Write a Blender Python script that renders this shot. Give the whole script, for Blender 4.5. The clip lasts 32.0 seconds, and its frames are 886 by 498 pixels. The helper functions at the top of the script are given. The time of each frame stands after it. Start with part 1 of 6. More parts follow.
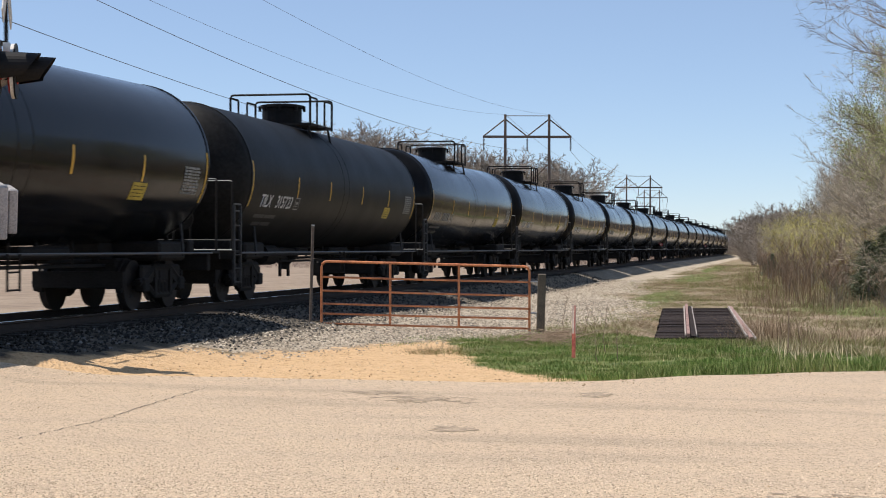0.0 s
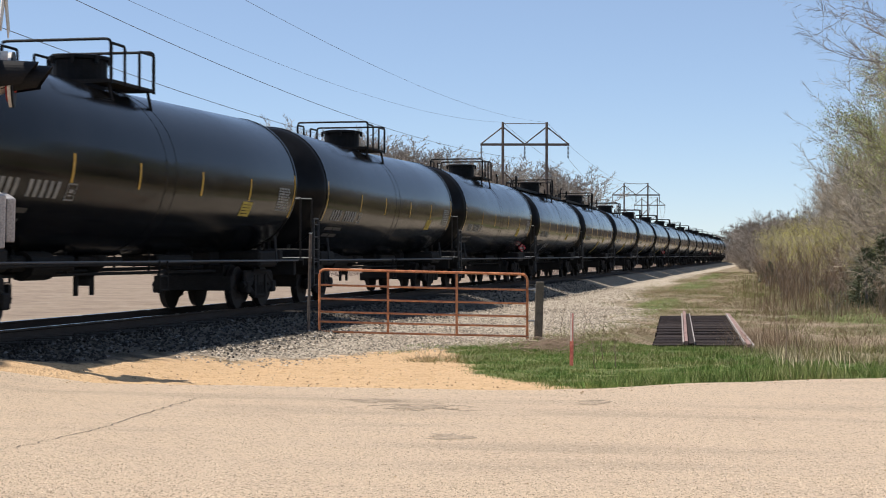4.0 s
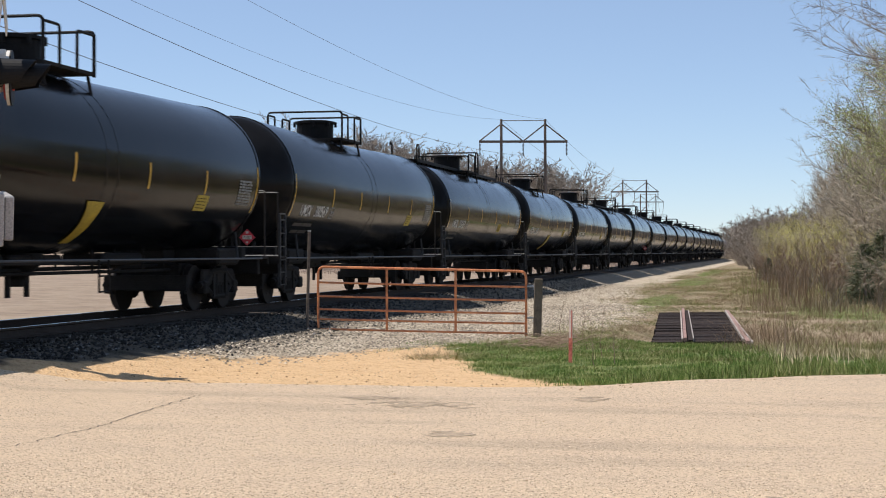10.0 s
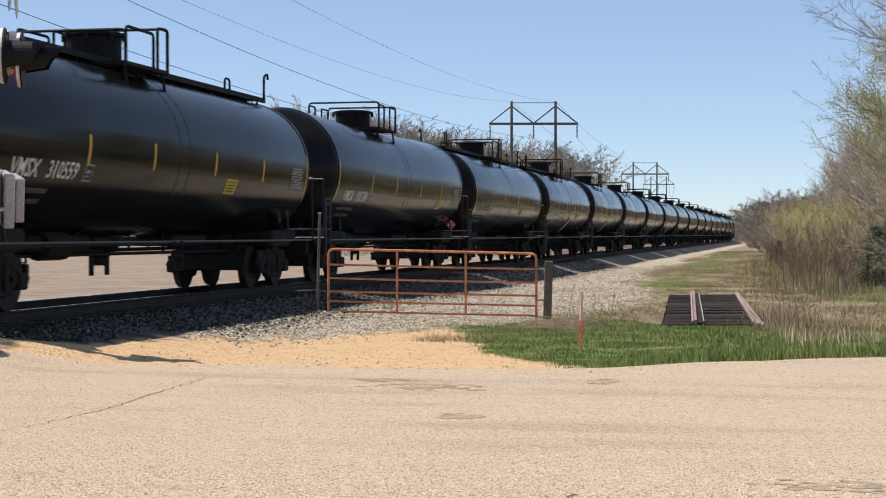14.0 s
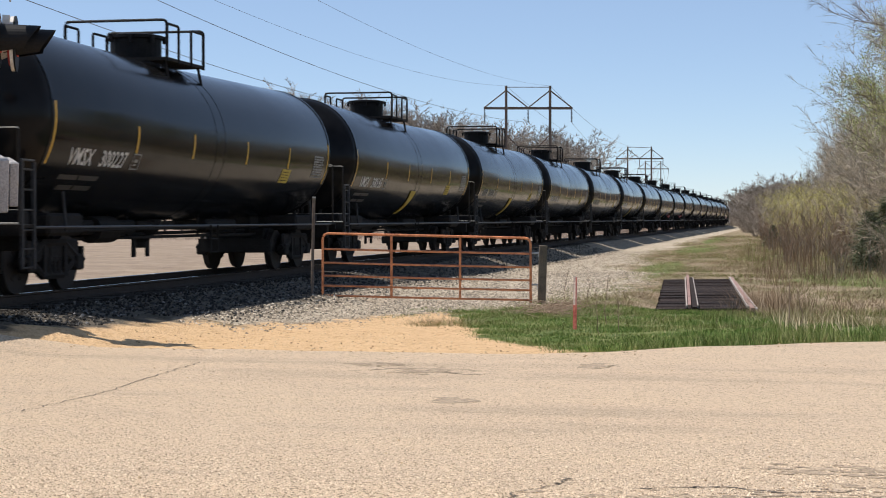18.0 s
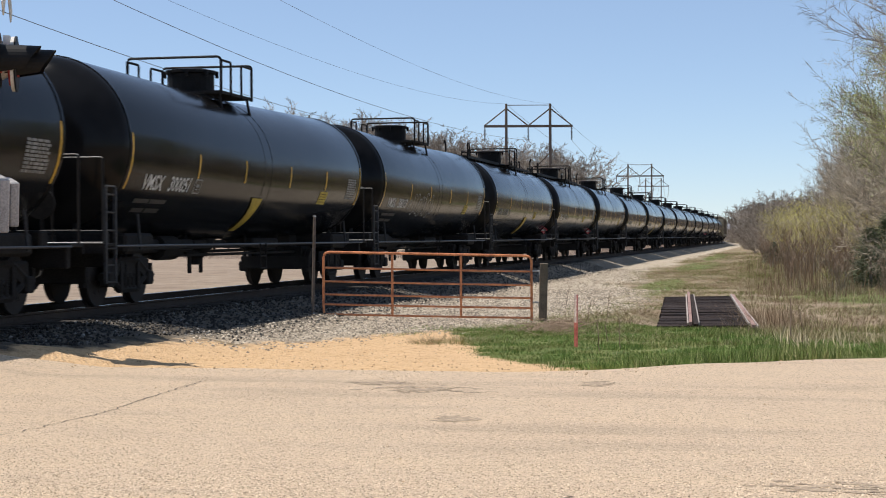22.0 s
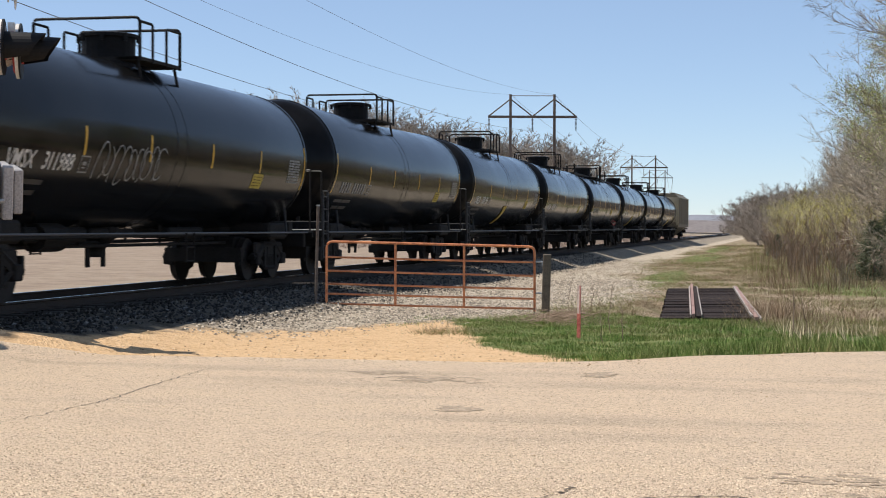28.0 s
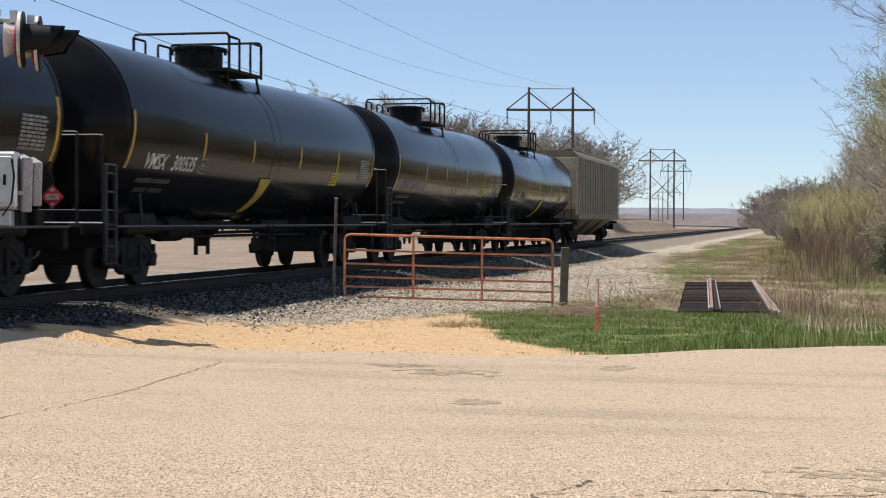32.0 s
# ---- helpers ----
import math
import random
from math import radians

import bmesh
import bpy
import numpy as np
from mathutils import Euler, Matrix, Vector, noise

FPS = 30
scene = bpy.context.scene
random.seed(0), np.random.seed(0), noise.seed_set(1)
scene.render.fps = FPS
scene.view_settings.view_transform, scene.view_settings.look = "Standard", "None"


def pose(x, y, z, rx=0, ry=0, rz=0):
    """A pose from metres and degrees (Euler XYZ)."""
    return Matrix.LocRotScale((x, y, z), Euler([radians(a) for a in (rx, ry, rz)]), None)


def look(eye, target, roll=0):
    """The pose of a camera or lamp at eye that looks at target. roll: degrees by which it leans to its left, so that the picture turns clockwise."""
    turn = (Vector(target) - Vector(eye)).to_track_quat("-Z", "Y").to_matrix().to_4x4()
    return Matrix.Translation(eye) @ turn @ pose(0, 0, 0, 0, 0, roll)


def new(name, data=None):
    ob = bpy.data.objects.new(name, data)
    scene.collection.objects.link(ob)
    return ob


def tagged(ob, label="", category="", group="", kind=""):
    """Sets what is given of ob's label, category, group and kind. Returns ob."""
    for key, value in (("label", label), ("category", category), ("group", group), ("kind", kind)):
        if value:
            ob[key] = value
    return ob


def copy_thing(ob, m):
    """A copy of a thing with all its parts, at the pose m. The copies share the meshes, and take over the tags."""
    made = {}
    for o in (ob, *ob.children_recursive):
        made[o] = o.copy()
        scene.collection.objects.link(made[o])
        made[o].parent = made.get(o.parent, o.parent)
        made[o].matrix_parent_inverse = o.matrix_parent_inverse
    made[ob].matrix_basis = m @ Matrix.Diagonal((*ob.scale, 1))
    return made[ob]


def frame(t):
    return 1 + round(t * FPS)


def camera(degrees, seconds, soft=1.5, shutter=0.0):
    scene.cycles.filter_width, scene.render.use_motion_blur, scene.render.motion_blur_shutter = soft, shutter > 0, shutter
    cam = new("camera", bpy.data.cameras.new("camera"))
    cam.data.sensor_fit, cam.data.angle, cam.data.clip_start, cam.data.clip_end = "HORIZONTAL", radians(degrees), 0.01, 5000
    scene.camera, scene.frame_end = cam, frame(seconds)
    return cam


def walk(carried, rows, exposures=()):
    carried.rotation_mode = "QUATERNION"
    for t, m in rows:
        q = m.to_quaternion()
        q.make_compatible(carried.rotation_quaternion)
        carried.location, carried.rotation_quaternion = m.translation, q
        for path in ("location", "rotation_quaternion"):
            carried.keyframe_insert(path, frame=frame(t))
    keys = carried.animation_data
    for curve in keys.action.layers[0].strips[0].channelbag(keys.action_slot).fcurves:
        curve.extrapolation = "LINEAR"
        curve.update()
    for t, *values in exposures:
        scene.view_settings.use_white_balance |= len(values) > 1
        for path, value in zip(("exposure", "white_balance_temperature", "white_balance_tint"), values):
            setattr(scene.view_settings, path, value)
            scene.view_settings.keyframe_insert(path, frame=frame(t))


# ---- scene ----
# ---------------------------------------------------------------- camera
EYE = (0.0, 0.0, 1.6)
TURNS = (
    # seconds, yaw to the left, pitch, roll
    (0.0, 11.674, -0.053, 0.145),
    (0.5, 11.614, -0.010, 0.052),
    (1.0, 11.584, 0.050, 0.053),
    (1.5, 11.641, 0.022, 0.051),
    (2.0, 11.679, 0.126, 0.005),
    (2.5, 11.619, 0.193, 0.011),
    (3.0, 11.612, 0.227, 0.057),
    (3.5, 11.591, 0.222, 0.072),
    (5.5, 11.642, 0.126, -0.035),
    (6.0, 11.487, 0.045, 0.043),
    (6.5, 11.386, 0.212, -0.046),
    (7.0, 11.399, 0.366, -0.032),
    (7.5, 11.398, 0.318, 0.054),
    (8.0, 11.372, 0.140, 0.047),
    (8.5, 11.417, -0.122, 0.153),
    (9.0, 11.462, -0.172, 0.148),
    (9.5, 11.493, -0.043, 0.057),
    (10.0, 11.552, 0.124, -0.082),
    (10.5, 11.589, 0.095, -0.069),
    (11.0, 11.554, -0.192, -0.068),
    (11.5, 11.598, -0.373, -0.011),
    (12.0, 11.677, -0.565, 0.079),
    (12.5, 11.740, -0.706, 0.147),
    (13.0, 11.830, -0.745, 0.090),
    (13.5, 11.877, -0.627, 0.045),
    (14.0, 11.907, -0.494, -0.048),
    (14.5, 12.014, -0.644, 0.047),
    (16.5, 11.737, -1.107, -0.004),
    (17.0, 11.716, -1.128, -0.082),
    (17.5, 11.683, -1.086, -0.012),
    (18.0, 11.713, -1.034, -0.010),
    (18.5, 11.711, -1.097, -0.010),
    (19.0, 11.799, -1.085, -0.074),
    (19.5, 11.829, -0.874, -0.154),
    (20.0, 11.894, -0.711, -0.255),
    (20.5, 12.007, -0.795, -0.152),
    (21.0, 11.830, -0.805, -0.152),
    (21.5, 11.774, -0.613, -0.148),
    (22.0, 11.737, -0.402, -0.257),
    (22.5, 11.737, -0.329, -0.253),
    (23.0, 11.700, -0.257, -0.252),
    (23.5, 11.708, -0.188, -0.360),
    (24.0, 11.735, -0.133, -0.362),
    (24.5, 11.708, -0.139, -0.256),
    (25.0, 11.856, -0.240, -0.149),
    (25.5, 12.016, -0.287, -0.063),
    (27.5, 12.016, -0.702, 0.065),
    (28.0, 11.852, -0.744, 0.144),
    (28.5, 11.461, -0.580, 0.048),
    (29.0, 11.641, -0.519, -0.029),
    (29.5, 11.904, -0.350, -0.056),
    (30.0, 11.918, -0.428, -0.063),
    (30.5, 12.091, -0.723, 0.066),
    (31.0, 12.370, -0.890, 0.148),
    (31.5, 12.388, -0.999, 0.252),
    (32.0, 12.477, -0.990, 0.252),
)


def camera_pose(yaw, pitch, roll):
    return pose(*EYE, 90 + pitch, 0, yaw) @ pose(0, 0, 0, 0, 0, roll)


cam = camera(30.1, 32.0, soft=1.0, shutter=0.12)
walk(cam, [(t, camera_pose(a, b, c)) for t, a, b, c in TURNS], ((0, 0.07, 6420, 14), (32, 0.07, 6420, 13)))

# ---------------------------------------------------------------- light
SUN_TO = Vector((-0.42, -0.04, 0.91)).normalized()
world = bpy.data.worlds.new("sky")
scene.world = world
world.use_nodes = True
wn = world.node_tree.nodes
sky = wn.new("ShaderNodeTexSky")
sky.sky_type = "NISHITA"
sky.sun_disc = False
sky.sun_elevation = math.asin(SUN_TO.z)
sky.sun_rotation = math.atan2(SUN_TO.x, SUN_TO.y)
sky.air_density, sky.dust_density, sky.ozone_density = 0.7, 0.0, 4.0
wn["Background"].inputs["Strength"].default_value = 0.126
haze = wn.new("ShaderNodeMix")
haze.data_type = "RGBA"
haze.inputs[0].default_value = 0.3
haze.inputs[7].default_value = (3.95, 5.0, 6.0, 1)
world.node_tree.links.new(sky.outputs[0], haze.inputs[6])
world.node_tree.links.new(haze.outputs[2], wn["Background"].inputs["Color"])
sun = new("sun", bpy.data.lights.new("sun", "SUN"))
sun.data.energy, sun.data.angle, sun.data.color = 5.0, radians(0.53), (1.0, 0.94, 0.83)
sun.matrix_world = look(SUN_TO * 60, (0, 0, 0))
scene.view_settings.exposure = 0.0


# ---------------------------------------------------------------- materials
def mat(name, base, rough=0.8, var=0.2, scale=3.0, fine=40.0, bump=0.0, metal=0.0, spec=0.5, tint=None, per_object=0.0, coat=0.0):
    """A painted or natural surface: two scales of noise in its colour, bump and gloss."""
    m = bpy.data.materials.new(name)
    m.use_nodes = True
    n, l = m.node_tree.nodes, m.node_tree.links
    b = n["Principled BSDF"]
    b.inputs["Metallic"].default_value = metal
    b.inputs["Specular IOR Level"].default_value = spec
    b.inputs["Coat Weight"].default_value = coat
    co = n.new("ShaderNodeTexCoord")
    big, small = n.new("ShaderNodeTexNoise"), n.new("ShaderNodeTexNoise")
    big.inputs["Scale"].default_value, small.inputs["Scale"].default_value = scale, fine
    big.inputs["Detail"].default_value = 4
    for t in (big, small):
        l.new(co.outputs["Object"], t.inputs["Vector"])
    add = n.new("ShaderNodeMath")
    add.operation = "ADD"
    l.new(big.outputs["Fac"], add.inputs[0])
    l.new(small.outputs["Fac"], add.inputs[1])
    fac = add.outputs[0]
    if per_object:
        info, mul, plus = n.new("ShaderNodeObjectInfo"), n.new("ShaderNodeMath"), n.new("ShaderNodeMath")
        mul.operation, plus.operation = "MULTIPLY_ADD", "ADD"
        mul.inputs[1].default_value, mul.inputs[2].default_value = per_object, -per_object / 2
        l.new(info.outputs["Random"], mul.inputs[0])
        l.new(fac, plus.inputs[0])
        l.new(mul.outputs[0], plus.inputs[1])
        fac = plus.outputs[0]
    ramp = n.new("ShaderNodeValToRGB")
    lo = [max(0.0, c * (1 - var)) for c in base]
    hi = [min(1.0, c * (1 + var)) for c in (tint or base)]
    ramp.color_ramp.elements[0].position, ramp.color_ramp.elements[1].position = 0.36, 0.64
    ramp.color_ramp.elements[0].color, ramp.color_ramp.elements[1].color = (*lo, 1), (*hi, 1)
    half = n.new("ShaderNodeMath")
    half.operation = "MULTIPLY"
    half.inputs[1].default_value = 0.5
    l.new(fac, half.inputs[0])
    l.new(half.outputs[0], ramp.inputs[0])
    l.new(ramp.outputs[0], b.inputs["Base Color"])
    r = n.new("ShaderNodeMapRange")
    r.inputs["To Min"].default_value, r.inputs["To Max"].default_value = max(0.02, rough - 0.12), min(1.0, rough + 0.12)
    l.new(big.outputs["Fac"], r.inputs["Value"])
    l.new(r.outputs[0], b.inputs["Roughness"])
    if bump:
        bp = n.new("ShaderNodeBump")
        bp.inputs["Strength"].default_value, bp.inputs["Distance"].default_value = bump, 0.02
        l.new(small.outputs["Fac"], bp.inputs["Height"])
        l.new(bp.outputs[0], b.inputs["Normal"])
    return m


M = {
    "tank": mat("black_gloss_paint", (0.0085, 0.0085, 0.009), 0.15, 0.5, 0.6, 1.7, 0.06, spec=0.11, per_object=0.3),
    "tank_matte": mat("black_weathered_paint", (0.01, 0.0097, 0.0095), 0.5, 0.5, 0.7, 12.0, spec=0.12),
    "under": mat("dirty_black_steel", (0.016, 0.0145, 0.0135), 0.8, 0.5, 3.0, 30.0, spec=0.2),
    "ladder_paint": mat("worn_dark_ladder_paint", (0.035, 0.036, 0.038), 0.6, 0.4, 3.0, 30.0, spec=0.25),
    "wheel": mat("wheel_steel", (0.02, 0.016, 0.014), 0.7, 0.4, 4.0, 30.0, spec=0.3),
    "rail_pipe": mat("black_handrail_paint", (0.009, 0.009, 0.0095), 0.6, 0.4, 5.0, 40.0, spec=0.12),
    # pale colour that stands for sun on thin rails and edges
    "pale_pipe": mat("sunlit_pale_handrail", (0.34, 0.33, 0.31), 0.5, 0.3, 3.0, 30.0),
    "dull_pipe": mat("dull_grey_handrail", (0.055, 0.055, 0.055), 0.5, 0.4, 3.0, 30.0),
    "yellow": mat("yellow_reflective_tape", (0.62, 0.36, 0.03), 0.5, 0.2, 3.0, 30.0),
    "panel_yellow": mat("dirty_yellow_panel", (0.42, 0.31, 0.035), 0.6, 0.3, 4.0, 30.0),
    "dim_print": mat("faded_grey_print", (0.042, 0.041, 0.039), 0.6, 0.4, 5.0, 60.0),
    "white": mat("white_stencil_paint", (0.55, 0.55, 0.53), 0.6, 0.25, 5.0, 60.0),
    "grey_print": mat("grey_stencil_paint", (0.22, 0.22, 0.21), 0.6, 0.4, 5.0, 60.0),
    "placard_red": mat("red_placard", (0.55, 0.05, 0.07), 0.5, 0.2, 5.0, 40.0),
    "hopper": mat("olive_grey_hopper_paint", (0.19, 0.15, 0.095), 0.6, 0.25, 1.0, 12.0),
    "hopper_end": mat("tan_hopper_end_paint", (0.42, 0.36, 0.24), 0.6, 0.2, 1.0, 12.0),
    "rail": mat("rail_steel", (0.045, 0.033, 0.026), 0.8, 0.3, 2.0, 40.0, spec=0.2),
    "rail_head": mat("polished_rail_head", (0.55, 0.53, 0.5), 0.25, 0.15, 2.0, 40.0, metal=1.0),
    "tie": mat("creosoted_wood_tie", (0.035, 0.029, 0.024), 0.9, 0.4, 3.0, 40.0, 0.5),
    "gate": mat("rusty_orange_gate_paint", (0.48, 0.14, 0.05), 0.55, 0.35, 6.0, 60.0, 0.1, tint=(0.62, 0.24, 0.1)),
    "post": mat("weathered_grey_timber", (0.14, 0.11, 0.08), 0.85, 0.4, 6.0, 50.0, 0.6),
    "deck": mat("dark_weathered_deck_board", (0.036, 0.026, 0.022), 0.85, 0.5, 3.0, 40.0, 0.5, per_object=0.6, spec=0.15),
    "galv": mat("galvanised_steel", (0.42, 0.42, 0.42), 0.42, 0.2, 4.0, 40.0, metal=0.7),
    "silver": mat("aluminium_paint", (0.62, 0.62, 0.6), 0.42, 0.15, 4.0, 40.0, metal=0.3),
    "plate_grey": mat("weathered_grey_plate", (0.33, 0.32, 0.32), 0.6, 0.3, 5.0, 40.0),
    "black": mat("black_signal_paint", (0.01, 0.01, 0.011), 0.6, 0.3, 4.0, 40.0, spec=0.2),
    "red": mat("red_paint", (0.5, 0.04, 0.03), 0.5, 0.25, 5.0, 40.0),
    "faded_red": mat("faded_red_paint", (0.45, 0.07, 0.06), 0.7, 0.3, 5.0, 40.0, tint=(0.5, 0.16, 0.12)),
    "old_red": mat("weathered_red_board", (0.2, 0.1, 0.085), 0.8, 0.4, 5.0, 40.0, tint=(0.3, 0.19, 0.16)),
    "offwhite": mat("worn_white_paint", (0.6, 0.57, 0.52), 0.65, 0.25, 5.0, 40.0),
    "pale_board": mat("weathered_pale_board", (0.24, 0.2, 0.18), 0.8, 0.5, 6.0, 40.0, tint=(0.36, 0.32, 0.29)),
    "pink_white": mat("stained_white_paint", (0.5, 0.36, 0.32), 0.65, 0.3, 6.0, 40.0, tint=(0.6, 0.5, 0.46)),
    "concrete": mat("weathered_concrete", (0.1, 0.085, 0.07), 0.9, 0.3, 4.0, 50.0, 0.3),
    "pole": mat("grey_utility_pole", (0.13, 0.1, 0.08), 0.85, 0.3, 1.0, 20.0),
    "wire": mat("dull_wire", (0.12, 0.12, 0.125), 0.6, 0.1, 1.0, 10.0),
    "bark": mat("grey_brown_bark", (0.25, 0.215, 0.175), 0.9, 0.35, 2.0, 30.0, 0.5, per_object=0.5),
    "twig": mat("bare_twigs", (0.32, 0.265, 0.195), 0.9, 0.25, 0.5, 8.0, per_object=0.7, tint=(0.43, 0.365, 0.28)),
    "bud": mat("spring_buds", (0.4, 0.44, 0.15), 0.8, 0.3, 0.6, 8.0, per_object=0.3, tint=(0.38, 0.43, 0.13)),
    "willow": mat("yellow_green_shoots", (0.5, 0.46, 0.11), 0.8, 0.3, 0.6, 8.0, per_object=0.4),
    "cedar": mat("dark_evergreen", (0.085, 0.1, 0.05), 0.85, 0.5, 1.0, 10.0),
    "grass": mat("green_grass", (0.085, 0.14, 0.033), 0.65, 0.5, 1.1, 14.0, tint=(0.29, 0.34, 0.1)),
    "field_weed": mat("reddish_stubble", (0.25, 0.175, 0.135), 0.9, 0.3, 0.3, 3.0, tint=(0.33, 0.25, 0.2)),
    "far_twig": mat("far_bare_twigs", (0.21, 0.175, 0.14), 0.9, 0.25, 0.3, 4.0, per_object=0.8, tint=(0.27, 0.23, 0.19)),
    "brush": mat("dark_dry_brush", (0.23, 0.16, 0.11), 0.85, 0.35, 0.5, 6.0),
}


# ---------------------------------------------------------------- mesh helpers
def part(name, bm, material, parent=None, label="", smooth=False):
    """Links a bmesh as one mesh object, under a thing or a part."""
    me = bpy.data.meshes.new(name)
    bm.to_mesh(me)
    bm.free()
    me.materials.append(M[material] if isinstance(material, str) else material)
    if smooth:
        me.shade_smooth()
    ob = new(name, me)
    ob.parent = parent
    if label:
        tagged(ob, label)
    return ob


def sheet(name, verts, faces, material, parent=None, label="", smooth=False):
    me = bpy.data.meshes.new(name)
    me.from_pydata([tuple(v) for v in verts], [], [tuple(f) for f in faces])
    me.materials.append(M[material] if isinstance(material, str) else material)
    if smooth:
        me.shade_smooth()
    ob = new(name, me)
    ob.parent = parent
    if label:
        tagged(ob, label)
    return ob


def box(bm, c, s, rz=0.0, rx=0.0, ry=0.0, bevel=0.0):
    m = Matrix.LocRotScale(Vector(c), Euler((radians(rx), radians(ry), radians(rz))), Vector(s))
    got = bmesh.ops.create_cube(bm, size=1.0, matrix=m)
    if bevel:
        edges = list({e for v in got["verts"] for e in v.link_edges})
        bmesh.ops.bevel(bm, geom=edges, offset=bevel, segments=1, affect="EDGES")
    return bm


def rod(bm, a, b, r, n=6, r2=None):
    a, b = Vector(a), Vector(b)
    d = b - a
    if d.length < 1e-6:
        return bm
    m = Matrix.Translation((a + b) / 2) @ d.to_track_quat("Z", "Y").to_matrix().to_4x4()
    bmesh.ops.create_cone(bm, cap_ends=True, segments=n, radius1=r, radius2=r if r2 is None else r2, depth=d.length, matrix=m)
    return bm


def tube(bm, pts, r, n=6):
    """A bent pipe through the points."""
    pts = [Vector(p) for p in pts]
    rings = []
    for i, p in enumerate(pts):
        d = (pts[min(i + 1, len(pts) - 1)] - pts[max(i - 1, 0)]).normalized()
        up = Vector((0, 0, 1)) if abs(d.z) < 0.9 else Vector((1, 0, 0))
        u = d.cross(up).normalized()
        v = u.cross(d)
        rings.append([bm.verts.new(p + (u * math.cos(6.2832 * k / n) + v * math.sin(6.2832 * k / n)) * r) for k in range(n)])
    for a, b in zip(rings, rings[1:]):
        for k in range(n):
            bm.faces.new((a[k], a[(k + 1) % n], b[(k + 1) % n], b[k]))
    bm.faces.new(rings[0][::-1])
    bm.faces.new(rings[-1])
    return bm


def arc(pts, r=0.08, steps=4):
    """Rounds the corners of a polyline."""
    pts = [Vector(p) for p in pts]
    out = [pts[0]]
    for a, b, c in zip(pts, pts[1:], pts[2:]):
        u, v = (a - b), (c - b)
        k = min(r, u.length / 2, v.length / 2)
        p, q = b + u.normalized() * k, b + v.normalized() * k
        for i in range(steps + 1):
            s = i / steps
            out.append(p * (1 - s) ** 2 + b * 2 * s * (1 - s) + q * s * s)
    out.append(pts[-1])
    return out


def lathe(bm, profile, n=48, axis="Y"):
    """Turns (along, radius) pairs about the y or z axis."""
    rings = []
    for y, r in profile:
        ring = []
        for k in range(n):
            a = 2 * math.pi * k / n
            p = (r * math.cos(a), y, r * math.sin(a)) if axis == "Y" else (r * math.cos(a), r * math.sin(a), y)
            ring.append(bm.verts.new(p))
        rings.append(ring)
    for a, b in zip(rings, rings[1:]):
        for k in range(n):
            bm.faces.new((a[k], a[(k + 1) % n], b[(k + 1) % n], b[k]))
    bm.faces.new(rings[0])
    bm.faces.new(rings[-1])
    bmesh.ops.recalc_face_normals(bm, faces=bm.faces)
    return bm


def thing(name, m, label, category, group="", kind=""):
    ob = new(name)
    ob.empty_display_size = 0.2
    ob.matrix_basis = m
    return tagged(ob, label, category, group, kind)


def B():
    return bmesh.new()


# ---------------------------------------------------------------- the line of the track
TRACK_X, RAIL_Z = -12.46, 0.44
BEND_FROM, BEND_RADIUS, BEND_TURN = 325.0, 650.0, 0.6


def on_track(s):
    """Place and heading of the track's centre at s metres along it: straight, then a bend to the left."""
    u = s - BEND_FROM
    if u <= 0:
        return TRACK_X, s, 0.0
    a = min(u / BEND_RADIUS, BEND_TURN)
    x = TRACK_X - BEND_RADIUS * (1 - math.cos(a))
    y = BEND_FROM + BEND_RADIUS * math.sin(a)
    rest = u - a * BEND_RADIUS
    return x - math.sin(a) * rest, y + math.cos(a) * rest, a


def track_offset(x, y):
    """Signed distance to the right of the track's centre, for places near it."""
    if y <= BEND_FROM:
        return x - TRACK_X
    cx = TRACK_X - BEND_RADIUS
    a = math.atan2(y - BEND_FROM, x - cx)
    if a <= BEND_TURN:
        return math.hypot(x - cx, y - BEND_FROM) - BEND_RADIUS
    ex, ey, _ = on_track(BEND_FROM + BEND_RADIUS * BEND_TURN)
    return (x - ex) * math.cos(BEND_TURN) + (y - ey) * math.sin(BEND_TURN)


def smooth(a, b, x):
    t = min(1.0, max(0.0, (x - a) / (b - a)))
    return t * t * (3 - 2 * t)


def road_edge(x):
    """The far edge of the road, as y at x."""
    return 19.3 + 0.62 * max(0.0, x + 3.6) * smooth(-3.6, -1.0, x) - 0.25 * max(0.0, -9.0 - x)


